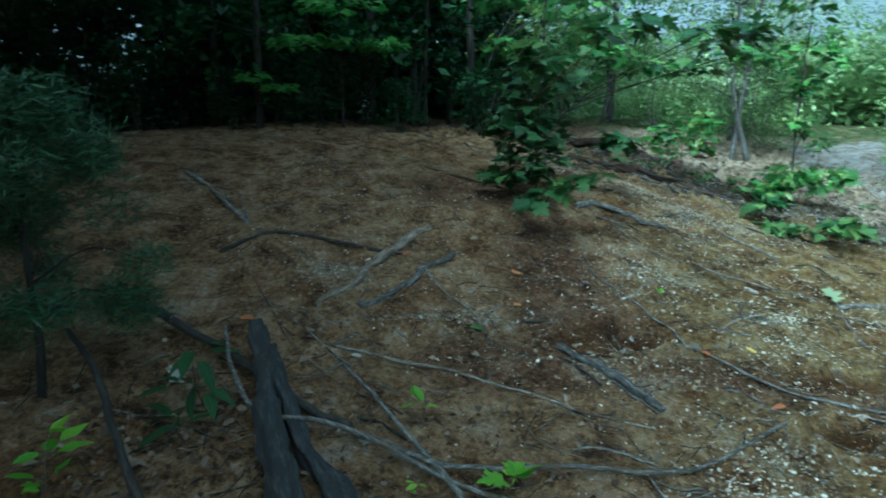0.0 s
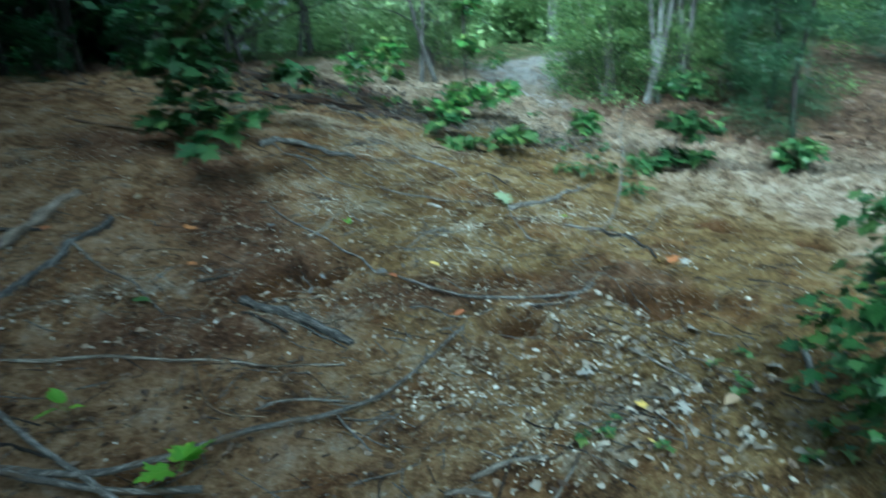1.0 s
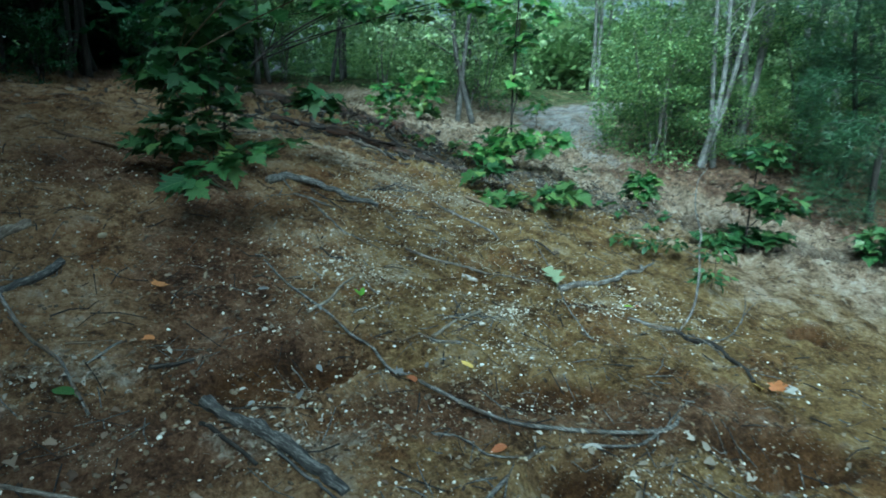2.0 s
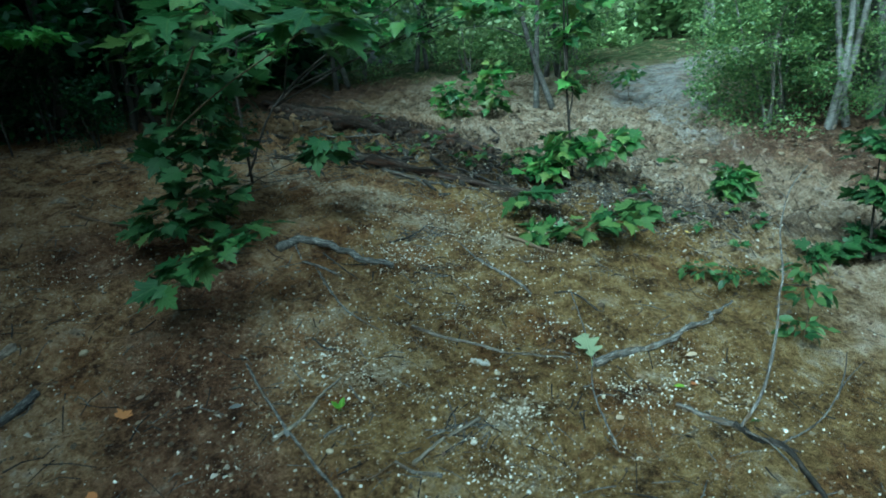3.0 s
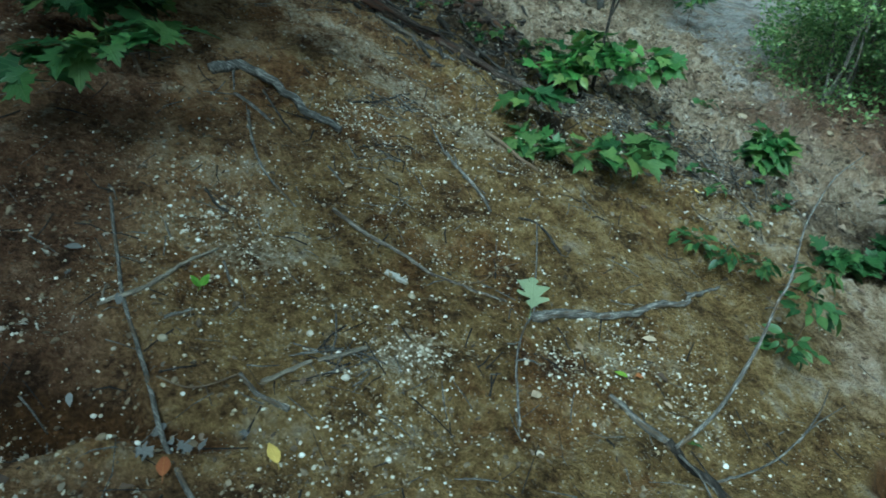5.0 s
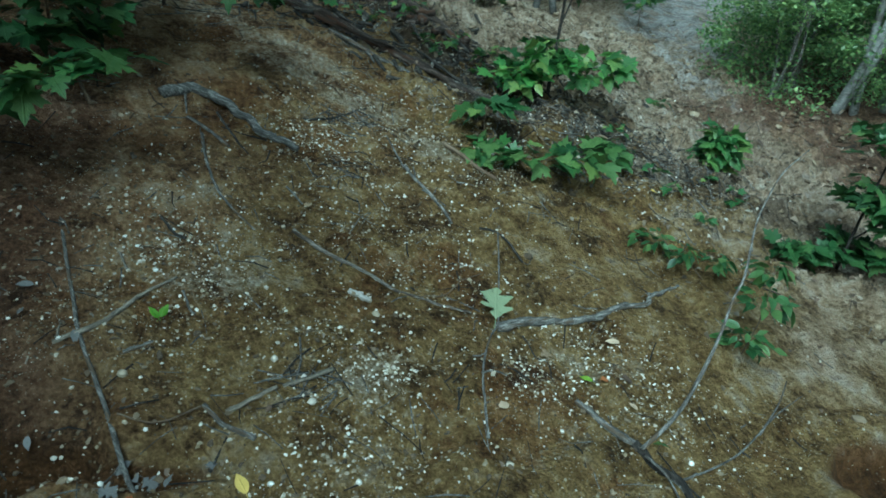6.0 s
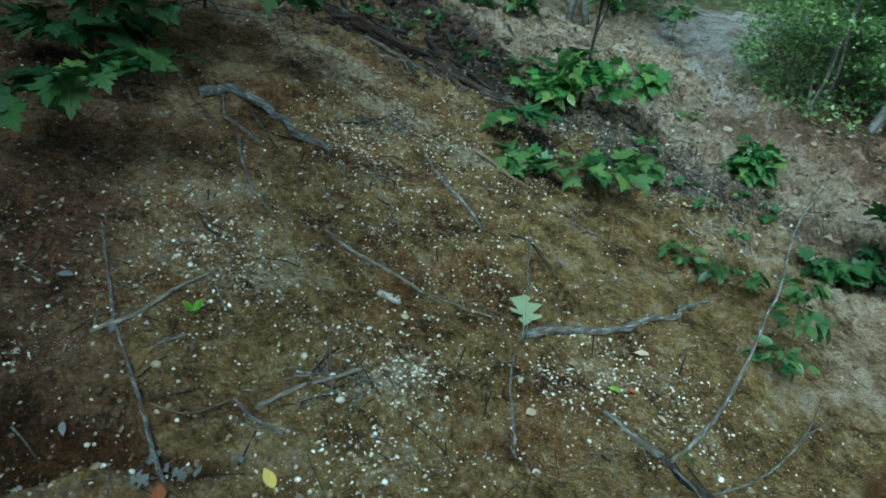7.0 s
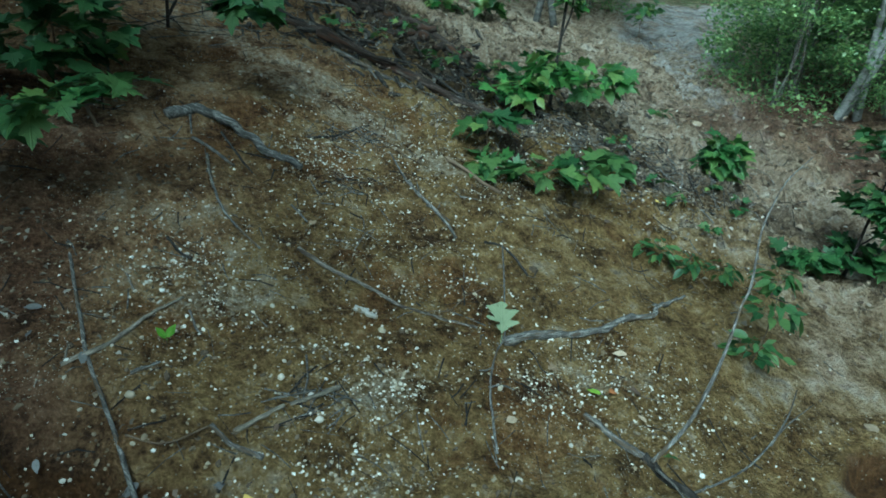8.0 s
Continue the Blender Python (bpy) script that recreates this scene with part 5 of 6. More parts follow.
stick("bent_twig", "bent pale twig on fine gravel", [(1.064, 1.398, 0), (1.192, 1.386, 0), (1.280, 1.432, 0), (1.358, 1.484, 0)], 0.006, 0.005, PALE_BARK)
stick("short_stick", "short stubby pale stick", [(0.941, 1.571, 0), (1.001, 1.539, 0), (1.059, 1.502, 0)], 0.0095, 0.009, PALE_BARK)
stick("short_stick", "pale short wood splinter on soil", [(1.140, 1.711, 0), (1.156, 1.675, 0), (1.175, 1.638, 0)], 0.005, 0.004, PALE_BARK)
stick("bent_twig", "thin curved twig by a white pebble", [(1.356, 1.305, 0), (1.363, 1.248, 0), (1.388, 1.184, 0)], 0.006, 0.005, BROWN_BARK)
stick("bent_twig", "thin brown twig on soil", [(1.422, 1.578, 0), (1.399, 1.506, 0), (1.394, 1.426, 0)], 0.004, 0.003, BROWN_BARK)
stick("long_stick", "straight grey stick lying on dead leaves", [(1.917, 1.908, 0), (1.940, 1.722, 0), (1.949, 1.532, 0)], 0.008, 0.006, PALE_BARK)
stick("broken_stick", "pale broken stem standing beside the maple bush", [(2.441, 1.547, 0.03), (2.353, 1.458, 0.02), (2.290, 1.388, 0)], 0.013, 0.012, GREY_BARK)
stick("short_stick", "dark twig in the leaf litter", [(1.752, 0.977, 0), (1.739, 0.929, 0), (1.718, 0.879, 0)], 0.006, 0.004, DARK_BARK)
stick("short_stick", "twig on the flat sand", [(3.011, 2.277, 0), (3.074, 2.128, 0), (3.155, 1.983, 0)], 0.006, 0.004, DARK_BARK)
stick("short_stick", "thin dark twig near the forked branch", [(1.556, 1.927, 0), (1.592, 1.875, 0), (1.645, 1.844, 0)], 0.006, 0.004, BROWN_BARK)

# roots in the steep part of the bank
stick("bare_root", "dark bare root along the bank", [(-1.260, 3.600, 0), (-1.118, 3.700, 0), (-0.977, 3.810, 0), (-0.728, 3.769, 0), (-0.450, 3.723, 0), (-0.205, 3.726, 0)], 0.013, 0.010, DARK_BARK, "root", group="roots in the bank")
stick("bare_root", "thick pale root running down the bank", [(-0.046, 4.085, 0), (-0.125, 4.020, 0.01), (-0.245, 3.840, 0), (-0.290, 3.690, 0.01), (-0.395, 3.520, 0), (-0.430, 3.370, 0), (-0.530, 3.270, 0.01), (-0.623, 3.172, 0)], 0.026, 0.021, ROOT_BARK, "root", group="roots in the bank", knots=0.4, sink=0.0, rough=0.3, sides=12)
stick("bare_root", "second pale root running down the bank", [(0.097, 3.830, 0), (0.040, 3.690, 0.01), (-0.075, 3.570, 0), (-0.120, 3.440, 0.01), (-0.225, 3.310, 0), (-0.310, 3.225, 0), (-0.404, 3.183, 0)], 0.017, 0.020, DULL_BARK, "root", group="roots in the bank", knots=0.4, sink=0.0, rough=0.3, sides=12)
stick("bare_root", "thin grey root below the forked roots", [(-0.073, 3.577, 0), (0.049, 3.313, 0), (0.170, 3.140, 0), (0.273, 2.895, 0)], 0.008, 0.005, GREY_BARK, "root", group="roots in the bank")
stick("bare_root", "dark root on the upper bank", [(-1.884, 4.783, 0), (-1.546, 4.398, 0), (-1.325, 4.079, 0), (-1.176, 3.910, 0)], 0.018, 0.012, GREY_BARK, "root", [([(-1.176, 3.910, 0), (-1.350, 4.331, 0)], 0.010, 0.005), ([(-1.325, 4.079, 0), (-1.436, 4.296, 0), (-1.539, 4.562, 0)], 0.006, 0.003)], group="roots in the bank")
stick("bare_root", "thin dark root under the maple sapling", [(-0.205, 5.379, 0), (0.125, 5.176, 0), (0.568, 4.980, 0), (0.822, 4.564, 0)], 0.010, 0.008, BROWN_BARK, "root", group="roots in the bank")
stick("short_stick", "thin stick on the bank", [(0.175, 3.247, 0), (0.265, 3.243, 0), (0.350, 3.243, 0)], 0.005, 0.004, BROWN_BARK)
stick("short_stick", "dark stick among white gravel", [(0.439, 3.068, 0), (0.531, 3.104, 0), (0.625, 3.141, 0)], 0.008, 0.006, DARK_BARK)
stick("short_stick", "broken grey stick on the bank", [(0.255, 3.109, 0), (0.305, 3.183, 0), (0.350, 3.243, 0)], 0.006, 0.005, GREY_BARK)

# ---------------------------------------------------------------- single leaves and stones
def lone_leaf(name, label, x, y, outline, material, size, heading, tilt=10, group="fallen leaves", lean=6):
    fold, droop = (0.10, 0.12) if material in (PALE_LEAF, YELLOW_LEAF) else (0.22, 0.3)
    me = leaf_mesh(name, outline, material, fold, droop, 0.25)
    ob = new(name, me)
    slope = math.degrees(math.atan(float(land(x, y + 0.1) - land(x, y)) / 0.1))
    ob.matrix_basis = pose(x, y, ground_z(x, y) + (0.035 if material is PALE_LEAF else 0.010 + 0.14 * size), slope * 0.8 + lean, tilt, 0) @ pose(0, 0, 0, 0, 0, heading) @ Matrix.Scale(size * (1.0 if outline is OAK and material is PALE_LEAF else 0.9), 4)
    return tagged(ob, label, "leaf", group)


lone_leaf("oak_leaf", "pale grey-green lobed oak leaf under a twig", 2.380, 3.613, OAK, PALE_LEAF, 0.14, -8, 4, lean=26)
lone_leaf("birch_leaf", "fallen yellow birch leaf on gravel", 1.575, 2.940, OVAL, YELLOW_LEAF, 0.07, 30)
lone_leaf("birch_leaf", "fallen yellow-green leaf beside the forked branch", 2.669, 3.354, OVAL, LIME_LEAF, 0.05, 60)
lone_leaf("birch_leaf", "fallen orange leaf beside the forked branch", 2.709, 3.370, OVAL, ORANGE_LEAF, 0.05, -70)
lone_leaf("dead_leaf", "brown dead leaf beside the forked branch", 2.785, 3.374, OVAL, LITTER, 0.06, -100)
lone_leaf("dead_leaf", "curled tan dead leaf", 2.521, 3.486, OAK, TAN_LEAF, 0.075, -60)
lone_leaf("dead_leaf", "tan dead leaf on sand", 2.855, 3.552, OVAL, TAN_LEAF, 0.06, 80)
lone_leaf("dead_leaf", "orange tan leaf on the slope", 2.296, 3.214, OVAL, TAN_LEAF, 0.06, -60)
lone_leaf("dead_leaf", "small tan leaf in gravel", 2.813, 3.274, OVAL, TAN_LEAF, 0.045, 20)
lone_leaf("dead_leaf", "tan dead leaf on the upper slope", 1.601, 5.125, OVAL, TAN_LEAF, 0.07, 30)
lone_leaf("dead_leaf", "tan dead leaf on gravel", 1.692, 4.093, OVAL, TAN_LEAF, 0.05, -40)
lone_leaf("dead_leaf", "round orange dead leaf beside the curved branch", 1.318, 2.885, OVAL, ORANGE_LEAF, 0.07, 10, 4)
lone_leaf("dead_leaf", "yellow leaf in the debris", 3.624, 4.804, OVAL, YELLOW_LEAF, 0.06, 50)
lone_leaf("dead_leaf", "orange leaf among gravel", 1.507, 2.531, OVAL, ORANGE_LEAF, 0.07, 100)
lone_leaf("dead_leaf", "pale yellow curled leaf at the branch end", 2.742, 2.600, MAPLE, YELLOW_LEAF, 0.055, 40, 35)
lone_leaf("dead_leaf", "dark orange curled leaf at the branch end", 2.775, 2.560, MAPLE, ORANGE_LEAF, 0.075, -60, -35)
lone_leaf("dead_leaf", "flat bleached leaf beside the long branch", 1.800, 2.415, OVAL, WHITE_LEAF, 0.085, 80)
lone_leaf("dead_leaf", "bleached leaf near the branch end", 2.923, 2.577, OAK, WHITE_LEAF, 0.08, 90)
lone_leaf("dead_leaf", "bleached white leaf on dark soil", 2.240, 1.931, OAK, WHITE_LEAF, 0.085, -90)
lone_leaf("dead_leaf", "bleached leaf beside the maple bush", 2.323, 1.541, OAK, WHITE_LEAF, 0.07, 10)
lone_leaf("dead_leaf", "dry grey leaf pieces on soil", 1.681, 1.823, OAK, WHITE_LEAF, 0.075, 40)
lone_leaf("dead_leaf", "curled tan leaf on soil", 1.670, 1.953, OVAL, TAN_LEAF, 0.05, 0)
lone_leaf("dead_leaf", "yellowed leaf on the ground", 1.721, 1.596, MAPLE, YELLOW_LEAF, 0.05, 30)
lone_leaf("dead_leaf", "grey dry leaf on soil", 1.803, 1.519, OAK, WHITE_LEAF, 0.07, 150)
lone_leaf("dead_leaf", "curled blue-grey dry leaf", 1.865, 1.337, OAK, WHITE_LEAF, 0.08, 180, 40)
lone_leaf("dead_leaf", "brown dry leaf on soil", 1.977, 1.446, OVAL, TAN_LEAF, 0.08, 100)
lone_leaf("dead_leaf", "small yellow leaf on soil", 1.601, 1.425, OVAL, YELLOW_LEAF, 0.035, 0)
lone_leaf("dead_leaf", "yellow leaf by the standing green leaf", 1.590, 1.116, OVAL, YELLOW_LEAF, 0.05, 0, 40)
lone_leaf("dead_leaf", "teal green fallen leaf", 0.230, 2.966, OVAL, MAPLE_LEAF, 0.09, 60)
lone_leaf("dead_leaf", "small orange leaf by the roots", -0.165, 3.731, OVAL, ORANGE_LEAF, 0.07, 100)
lone_leaf("dead_leaf", "small red leaf on the bank", 0.460, 3.601, MAPLE, ORANGE_LEAF, 0.07, -30)
lone_leaf("dead_leaf", "small orange leaf on the bank", 0.454, 3.256, OVAL, ORANGE_LEAF, 0.07, 70)
lone_leaf("dead_leaf", "white leaf by the straight stick", -0.343, 2.720, OVAL, WHITE_LEAF, 0.06, 60)
lone_leaf("dead_leaf", "orange leaves in the shade", -0.866, 2.882, OVAL, ORANGE_LEAF, 0.09, 80)
lone_leaf("dead_leaf", "bleached leaf in the shaded litter", -1.089, 2.432, OAK, WHITE_LEAF, 0.12, 10, 50)
lone_leaf("dead_leaf", "pale dead leaf under the logs", -0.262, 2.139, OAK, WHITE_LEAF, 0.06, 10)

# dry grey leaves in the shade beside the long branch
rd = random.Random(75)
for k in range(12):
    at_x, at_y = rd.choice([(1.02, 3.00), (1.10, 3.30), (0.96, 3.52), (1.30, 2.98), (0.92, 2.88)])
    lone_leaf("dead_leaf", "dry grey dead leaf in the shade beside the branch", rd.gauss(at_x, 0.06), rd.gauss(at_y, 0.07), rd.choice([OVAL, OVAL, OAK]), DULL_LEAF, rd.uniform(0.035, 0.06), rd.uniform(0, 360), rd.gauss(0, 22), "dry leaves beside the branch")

# litter: dead leaves lying about, thick under the shrubs and in the shade
rl = random.Random(71)
RIM = [(0, 0, 0), (0.22, 0.2, 0.08), (0.30, 0.5, 0.10), (0.18, 0.8, 0.05), (0, 1, -0.05), (-0.18, 0.8, 0.05), (-0.30, 0.5, 0.10), (-0.22, 0.2, 0.08)]


def litter_leaf(leaves, x, y, s):
    """A curled dead leaf or a scrap of one: two bent halves along the midrib."""
    z = ground_z(x, y) + 0.005
    m = pose(x, y, z, rl.gauss(0, 24), rl.gauss(0, 24), rl.uniform(0, 360)) @ Matrix.Scale(s, 4)
    curl = rl.uniform(0.6, 3.2)
    bend = rl.uniform(-0.25, 0.45)
    vs = []
    for p in RIM:
        k = rl.uniform(0.4, 1.5)
        vs.append(m @ Vector((p[0] * k, p[1], p[2] * k * curl - bend * p[1] * p[1])))
    vs += [m @ Vector((rl.uniform(-0.06, 0.06), 0.35, -bend * 0.1)), m @ Vector((rl.uniform(-0.06, 0.06), 0.7, -bend * 0.49))]
    leaves.append((vs, [(0, 1, 8), (1, 2, 8), (2, 9, 8), (2, 3, 9), (3, 4, 9), (4, 5, 9), (5, 6, 9), (6, 8, 9), (6, 7, 8), (7, 0, 8)]))


fallen = []
for cx, cy, sx, sy, count, size in [(6.4, 5.7, 1.0, 0.9, 600, 0.06), (7.2, 4.2, 0.7, 0.7, 700, 0.055), (6.2, 4.0, 0.6, 0.5, 180, 0.04), (2.1, 0.8, 0.55, 0.35, 420, 0.030), (0.45, 2.4, 0.45, 0.5, 220, 0.032), (-0.2, 1.8, 0.6, 0.5, 220, 0.04), (-0.95, 2.1, 0.35, 0.35, 480, 0.04), (2.6, 6.2, 0.9, 0.5, 300, 0.03), (3.7, 5.4, 0.7, 0.6, 420, 0.028), (4.6, 6.8, 0.9, 0.9, 700, 0.03), (3.2, 6.0, 0.7, 0.6, 520, 0.027), (5.0, 8.2, 1.0, 1.0, 480, 0.033), (1.9, 1.5, 0.5, 0.35, 170, 0.026), (1.7, 3.4, 1.5, 1.0, 90, 0.022), (-0.5, 6.6, 2.5, 0.6, 300, 0.05), (-1.0, 3.4, 0.9, 0.9, 120, 0.035), (5.0, 4.6, 0.9, 0.6, 160, 0.035)]:
    for _ in range(count):
        litter_leaf(fallen, rl.gauss(cx, sx), rl.gauss(cy, sy), size * rl.uniform(0.5, 1.3))
v, f = joined(fallen)
tagged(mesh_object("leaf_litter", v, f, LITTER), "scattered brown and tan dead leaves on the soil", "leaf litter", kind="stuff")

# bleached scraps of leaves, bark and straw, in drifts
scraps = []
for cx, cy, sx, sy, count, size in [(1.854, 5.056, 0.35, 0.18, 150, 0.022), (2.374, 4.846, 0.35, 0.15, 150, 0.02), (3.729, 5.005, 0.45, 0.35, 900, 0.026), (3.324, 5.564, 0.45, 0.35, 700, 0.026), (4.252, 6.384, 0.8, 0.7, 900, 0.026), (3.285, 6.924, 0.7, 0.7, 600, 0.028), (5.0, 8.0, 0.8, 0.8, 400, 0.03), (2.9, 8.0, 0.8, 0.7, 300, 0.03), (2.160, 5.887, 0.5, 0.4, 160, 0.024), (-0.588, 3.478, 0.25, 0.1, 130, 0.024), (0.051, 3.060, 0.35, 0.06, 260, 0.022), (0.907, 2.743, 0.2, 0.1, 160, 0.02), (1.844, 1.730, 0.26, 0.22, 190, 0.036), (1.810, 1.349, 0.26, 0.22, 160, 0.038), (1.569, 1.697, 0.30, 0.18, 150, 0.028), (2.05, 2.15, 0.30, 0.20, 110, 0.030), (1.335, 2.145, 0.15, 0.1, 80, 0.022), (1.214, 3.817, 0.3, 0.25, 120, 0.018), (-0.226, 4.474, 0.7, 0.5, 220, 0.024), (-1.204, 3.797, 0.4, 0.5, 120, 0.028), (0.951, 3.645, 0.25, 0.4, 110, 0.019), (1.9, 3.4, 1.1, 0.9, 260, 0.014), (4.6, 5.0, 0.9, 0.7, 160, 0.025)]:
    for _ in range(count):
        litter_leaf(scraps, rl.gauss(cx, sx), rl.gauss(cy, sy), size * rl.uniform(0.4, 1.4))
v, f = joined(scraps)
tagged(mesh_object("leaf_scraps", v, f, PALE_LITTER), "bleached scraps of dead leaves and straw in drifts", "leaf litter", kind="stuff")

# small twigs strewn over the bank
rt = random.Random(72)
bits = {True: [], False: []}
for cx, cy, sx, sy, count, size in [(1.8, 6.3, 0.7, 0.35, 320, 0.13), (3.05, 5.40, 0.28, 0.14, 170, 0.09), (3.55, 5.25, 0.3, 0.16, 240, 0.10), (4.05, 5.05, 0.25, 0.14, 160, 0.09), (2.4, 6.1, 0.8, 0.4, 260, 0.13), (3.4, 5.3, 0.6, 0.5, 300, 0.08), (3.992, 5.413, 0.12, 0.10, 50, 0.08), (3.475, 5.529, 0.18, 0.12, 50, 0.09), (1.906, 4.847, 0.10, 0.08, 36, 0.06), (1.842, 4.373, 0.06, 0.08, 24, 0.05), (1.722, 3.281, 0.10, 0.05, 30, 0.06), (1.638, 1.554, 0.15, 0.12, 40, 0.07), (1.9, 3.6, 1.1, 0.9, 260, 0.045), (1.6, 1.9, 0.9, 0.6, 220, 0.05), (2.2, 2.4, 0.8, 0.5, 160, 0.06), (0.4, 2.3, 0.6, 0.6, 70, 0.12), (-0.85, 2.2, 0.4, 0.4, 170, 0.07), (0.0, 4.6, 1.3, 0.8, 120, 0.07), (-0.6, 4.0, 1.0, 0.7, 140, 0.05), (-0.5, 6.3, 1.4, 0.4, 90, 0.12), (4.4, 6.6, 0.9, 1.1, 200, 0.07), (6.2, 5.4, 0.9, 0.8, 80, 0.15)]:
    for _ in range(count):
        x, y, a, s = rt.gauss(cx, sx), rt.gauss(cy, sy), rt.uniform(0, 6.3), size * rt.uniform(0.4, 1.5)
        p = [Vector((x + math.cos(a) * s * (k - 1) + rt.uniform(-0.1, 0.1) * s, y + math.sin(a) * s * (k - 1) + rt.uniform(-0.1, 0.1) * s, 0)) for k in range(3)]
        for q in p:
            q.z = ground_z(q.x, q.y) + 0.004
        r = rt.uniform(0.0012, 0.004)
        bits[rt.random() < 0.5].append(tube(p, r, r * 0.7, 4, 0.0, 0.0, 1))
# broken wood of the rotten logs
for cx, cy, sx, sy, count, size in [(1.5, 6.6, 0.6, 0.3, 90, 0.15), (2.2, 6.15, 0.5, 0.3, 110, 0.14), (2.75, 5.75, 0.35, 0.25, 80, 0.11), (1.0, 7.6, 0.6, 0.6, 30, 0.18)]:
    for _ in range(count):
        x, y, a, s = rt.gauss(cx, sx), rt.gauss(cy, sy), rt.gauss(-1.0, 0.8), size * rt.uniform(0.3, 1.2)
        p = [Vector((x + math.cos(a) * s * (k - 0.5), y + math.sin(a) * s * (k - 0.5), 0)) for k in range(2)]
        for q in p:
            q.z = ground_z(q.x, q.y) + rt.uniform(0.0, 0.02)
        r = rt.uniform(0.004, 0.019)
        p.insert(1, (p[0] + p[1]) / 2 + Vector((0, 0, rt.uniform(-0.2, 0.4) * r)))
        mesh_object("wood_fragment", *tube(p, r, r * 0.6, 6, 0.35, 0.4, rt.randint(0, 999)), GREY_BARK if rt.random() < 0.12 else DARK_BARK, GROUND)
for _ in range(110):
    u = rt.random()
    x, y = 0.95 + 1.75 * u + rt.gauss(0, 0.09), 8.75 - 2.45 * u + rt.gauss(0, 0.14)
    a, s = rt.gauss(-0.9, 0.9), rt.uniform(0.03, 0.11)
    r = s * rt.uniform(0.22, 0.5)
    p = [Vector((x + math.cos(a) * s * k, y + math.sin(a) * s * k, ground_z(x, y) + r * rt.uniform(0.2, 1.0))) for k in (-0.6, 0.0, 0.6)]
    mesh_object("wood_fragment", *tube(p, r, r * rt.uniform(0.4, 0.8), 7, 0.4, 0.45, rt.randint(0, 999)), ROT_BARK, GROUND)
for flag, mat in ((True, GREY_BARK), (False, DARK_BARK)):
    v, f = joined(bits[flag])
    tagged(mesh_object("strewn_twigs", v, f, mat), "small broken twigs strewn over the soil", "twigs", kind="stuff")


# ---------------------------------------------------------------- pebbles
def pebble_mesh(seed, rings=5, sides=6, ragged=0.16):
    rnd = random.Random(seed)
    verts, faces = [(0, 0, 0.6)], []
    sq = (rnd.uniform(0.8, 1.2), rnd.uniform(0.7, 1.0))
    for k in range(1, rings):
        a = math.pi * k / rings
        for s in range(sides):
            b = 2 * math.pi * (s + 0.5 * (k % 2)) / sides
            r = 1 + rnd.uniform(-ragged, ragged)
            verts.append((sq[0] * r * math.sin(a) * math.cos(b), sq[1] * r * math.sin(a) * math.sin(b), 0.62 * r * math.cos(a)))
    verts.append((0, 0, -0.6))
    faces += [(0, 1 + s, 1 + (s + 1) % sides) for s in range(sides)]
    for k in range(rings - 2):
        for s in range(sides):
            a, b = 1 + k * sides + s, 1 + k * sides + (s + 1) % sides
            faces.append((a, a + sides, b + sides, b))
    n = len(verts) - 1
    faces += [(n, n - sides + (s + 1) % sides, n - sides + s) for s in range(sides)]
    return verts, faces


PEBBLES = []
for k in range(6):
    v, f = pebble_mesh(80 + k)
    me = bpy.data.meshes.new("pebble")
    me.from_pydata(v, [], f)
    me.polygons.foreach_set("use_smooth", [True] * len(me.polygons))
    me.materials.append(STONE)
    PEBBLES.append(me)

rp = random.Random(73)


def pebble(x, y, r, parent=GROUND):
    ob = new("pebble", rp.choice(PEBBLES))
    ob.parent = parent
    ob.matrix_basis = pose(x, y, ground_z(x, y) + r * 0.22, rp.gauss(0, 14), rp.gauss(0, 14), rp.uniform(0, 360)) @ Matrix.Scale(r, 4)
    return ob


# the larger stones that stand out
for x, y, r in [(1.868, 3.668, 0.020), (1.923, 3.657, 0.014), (1.224, 3.269, 0.016), (2.288, 3.033, 0.015), (1.731, 3.185, 0.014), (1.942, 3.586, 0.014), (2.332, 4.765, 0.016), (1.620, 3.350, 0.013), (1.708, 3.281, 0.013), (1.016, 4.071, 0.012),
                (1.416, 1.187, 0.014), (2.761, 2.065, 0.016), (0.546, 2.853, 0.010), (0.468, 2.756, 0.011), (0.241, 4.011, 0.022), (1.032, 2.014, 0.014), (0.965, 1.997, 0.013)]:
    pebble(x, y, r)
spots = [(1.963, 3.353, 0.15, 1.2), (1.788, 3.415, 0.24, 1.2), (1.422, 3.636, 0.22, 2), (2.730, 3.528, 0.22, 2), (2.441, 3.365, 0.2, 2), (1.848, 3.098, 0.3, 3), (2.898, 3.295, 0.25, 2), (1.883, 4.114, 0.35, 2), (2.233, 3.918, 0.35, 2), (1.207, 3.761, 0.22, 2), (2.353, 5.133, 0.35, 2), (1.845, 4.549, 0.3, 2), (3.143, 5.253, 0.4, 2), (1.203, 2.000, 0.3, 3), (1.319, 1.651, 0.25, 3), (1.867, 2.034, 0.35, 3), (1.655, 2.973, 0.5, 2), (0.907, 2.839, 0.4, 2), (1.126, 2.150, 0.3, 2), (0.053, 3.135, 0.5, 1), (-1.222, 3.864, 0.5, 2), (-0.226, 4.474, 0.6, 3), (-0.927, 5.024, 0.6, 2), (-0.588, 3.478, 0.2, 2), (1.70, 4.62, 0.2, 2), (2.13, 4.80, 0.3, 2), (1.37, 3.90, 0.2, 1.5), (2.60, 4.55, 0.3, 2), (1.15, 4.05, 0.2, 1)]
weights = [s[3] for s in spots]


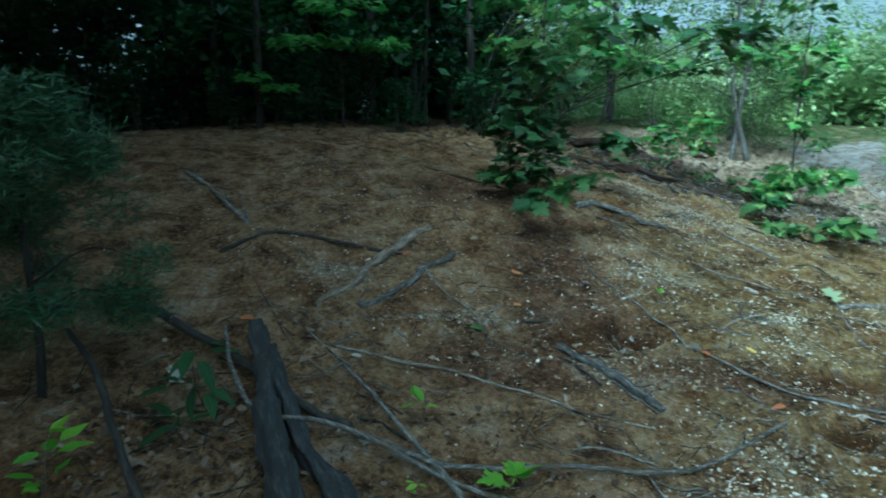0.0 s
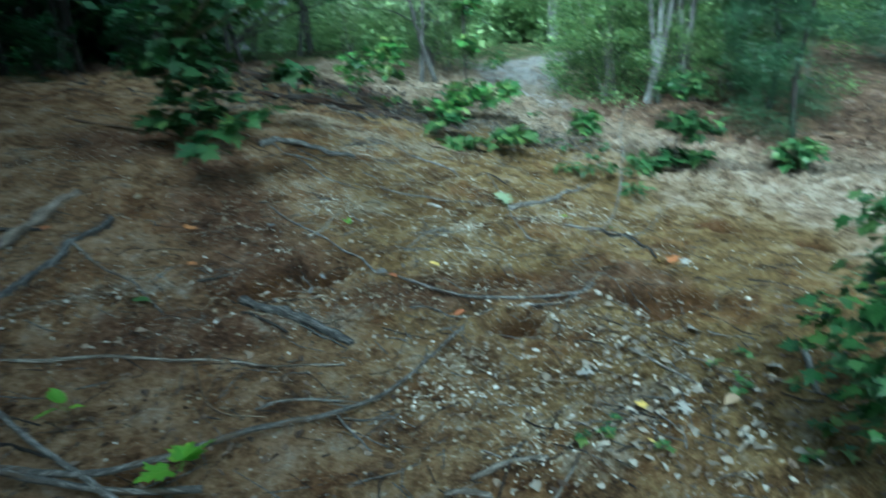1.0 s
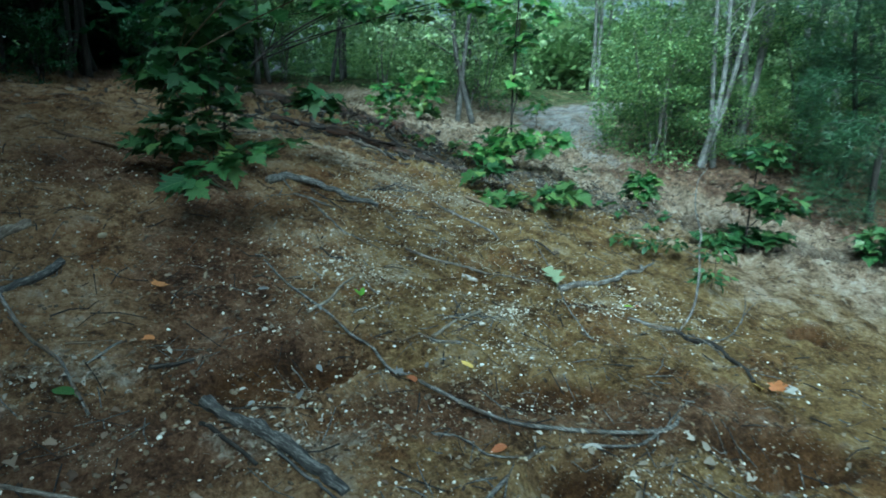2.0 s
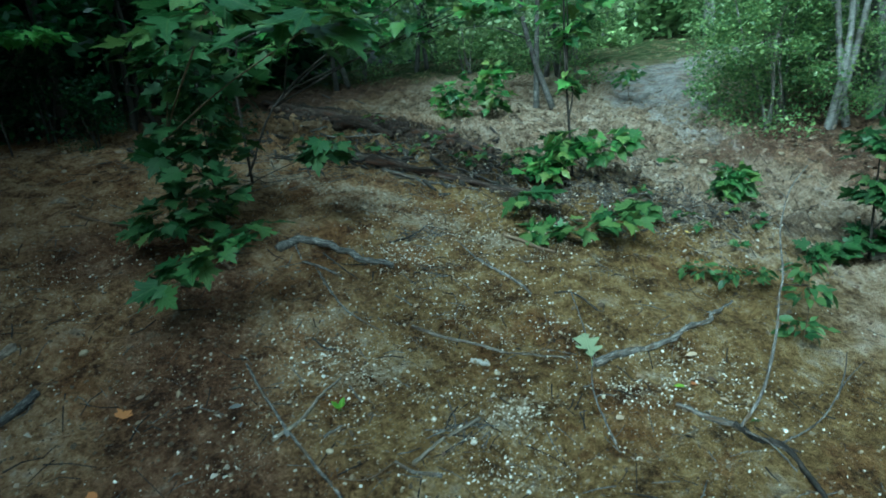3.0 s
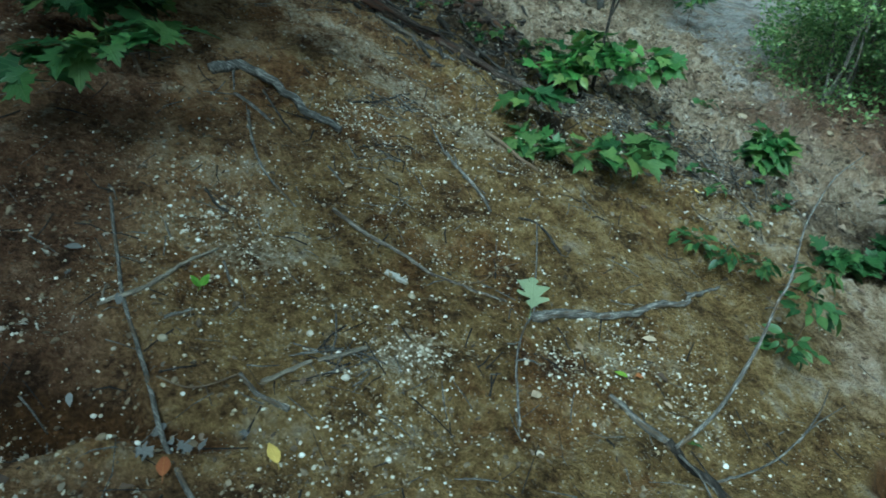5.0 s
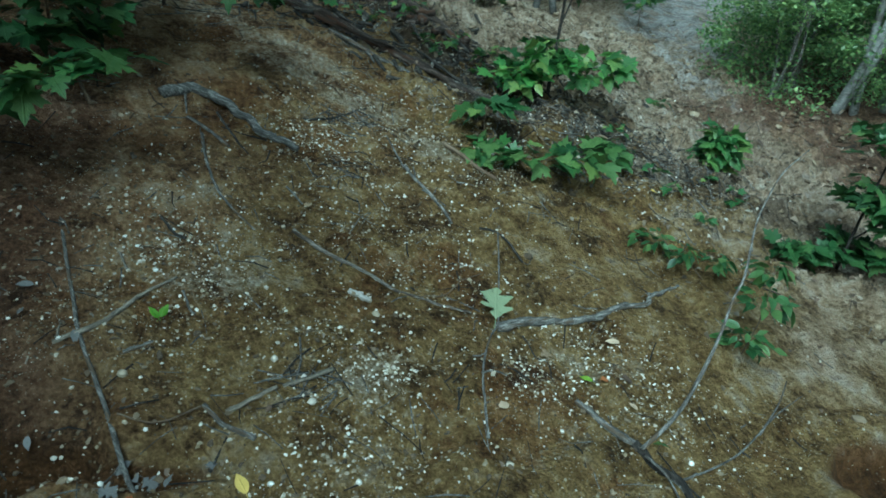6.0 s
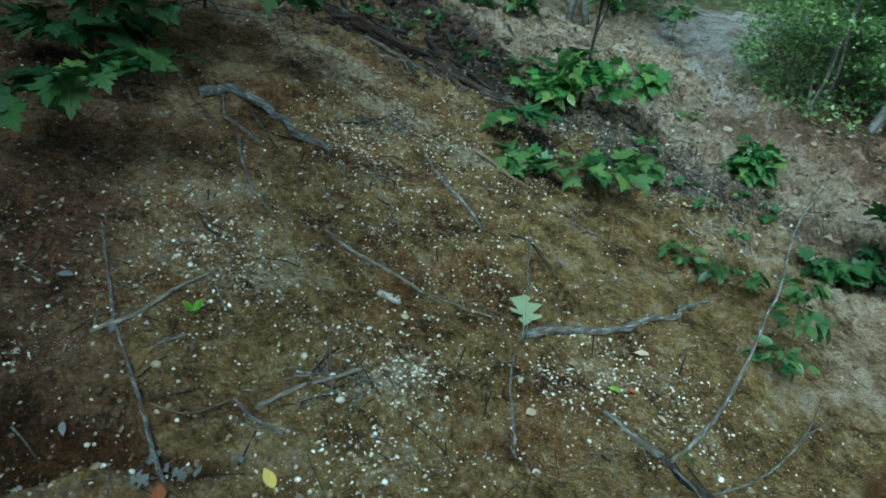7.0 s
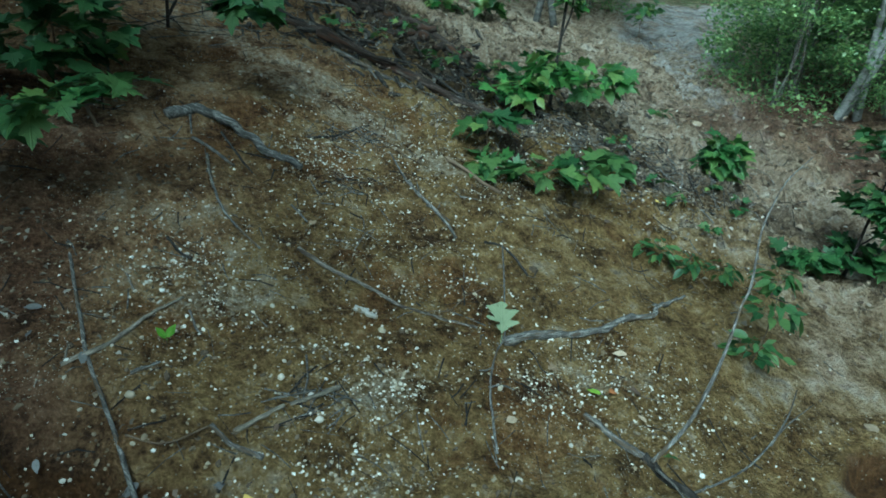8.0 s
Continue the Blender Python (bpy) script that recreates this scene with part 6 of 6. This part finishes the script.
def spot():
    if rp.random() < 0.8:
        x, y, w, _ = rp.choices(spots, weights)[0]
        w *= rp.choice((0.35, 0.7, 1.1))
        return rp.gauss(x, w), rp.gauss(y, w)
    while True:
        x, y = rp.uniform(-0.2, 3.9), rp.uniform(1.2, 6.2)
        if noise.noise(Vector((x * 2.6, y * 2.6, 9.0))) + 0.5 * noise.noise(Vector((x * 8, y * 8, 4.0))) > rp.uniform(-0.35, 0.5):
            return x, y


made = 0
while made < 275:
    x, y = spot()
    if 0.7 < x < 3.6 and 1.9 < y < 4.4:
        pebble(x, y, 0.0040 + 0.0070 * rp.random() ** 2.2)
        made += 1

# dry clods of soil, mostly on the upper slope
lumps = []
clod_shapes = [pebble_mesh(280 + k, 4, 5, 0.36) for k in range(7)]
for cx, cy, sx, sy, count, size in [(3.6, 6.2, 1.0, 0.8, 1300, 0.024), (4.9, 7.6, 1.0, 1.0, 1300, 0.030), (3.0, 8.2, 0.9, 0.7, 500, 0.030), (2.3, 5.3, 0.8, 0.5, 400, 0.013), (4.4, 4.2, 0.9, 0.9, 450, 0.016), (1.6, 2.0, 1.0, 0.6, 350, 0.011), (0.2, 4.6, 1.2, 0.9, 450, 0.013), (1.2, 2.8, 0.7, 0.35, 900, 0.012), (2.2, 2.6, 0.6, 0.35, 700, 0.012), (0.0, 3.2, 0.7, 0.5, 900, 0.012), (0.8, 3.9, 0.5, 0.5, 600, 0.010)]:
    for _ in range(count):
        x, y = rp.gauss(cx, sx), rp.gauss(cy, sy)
        r = size * (0.25 + 0.8 * rp.random() ** 2.5)
        m = pose(x, y, ground_z(x, y) + r * 0.1, rp.gauss(0, 25), rp.gauss(0, 25), rp.uniform(0, 360)) @ Matrix.Diagonal((r * rp.uniform(0.8, 1.6), r, r * rp.uniform(0.7, 1.1), 1))
        v, f = rp.choice(clod_shapes)
        lumps.append(([m @ Vector(q) for q in v], f))
v, f = joined(lumps)
tagged(mesh_object("soil_clods", v, f, CLOD, GROUND, smooth=False), "dry lumps of sandy soil on the slope", kind="stuff")

grit = []
shapes = [pebble_mesh(180 + k, 3, 5, 0.34) for k in range(9)]
for _ in range(34000):
    x, y = spot()
    r = 0.0015 + 0.0056 * rp.random() ** 2.7
    m = pose(x, y, ground_z(x, y) + r * 0.2, rp.gauss(0, 25), rp.gauss(0, 25), rp.uniform(0, 360)) @ Matrix.Diagonal((r * rp.uniform(0.8, 1.5), r, r, 1))
    v, f = rp.choice(shapes)
    grit.append(([m @ Vector(q) for q in v], f))
v, f = joined(grit)
tagged(mesh_object("grit", v, f, GRIT, GROUND, smooth=False), "fine pale gravel and grit lying on the soil", kind="stuff")
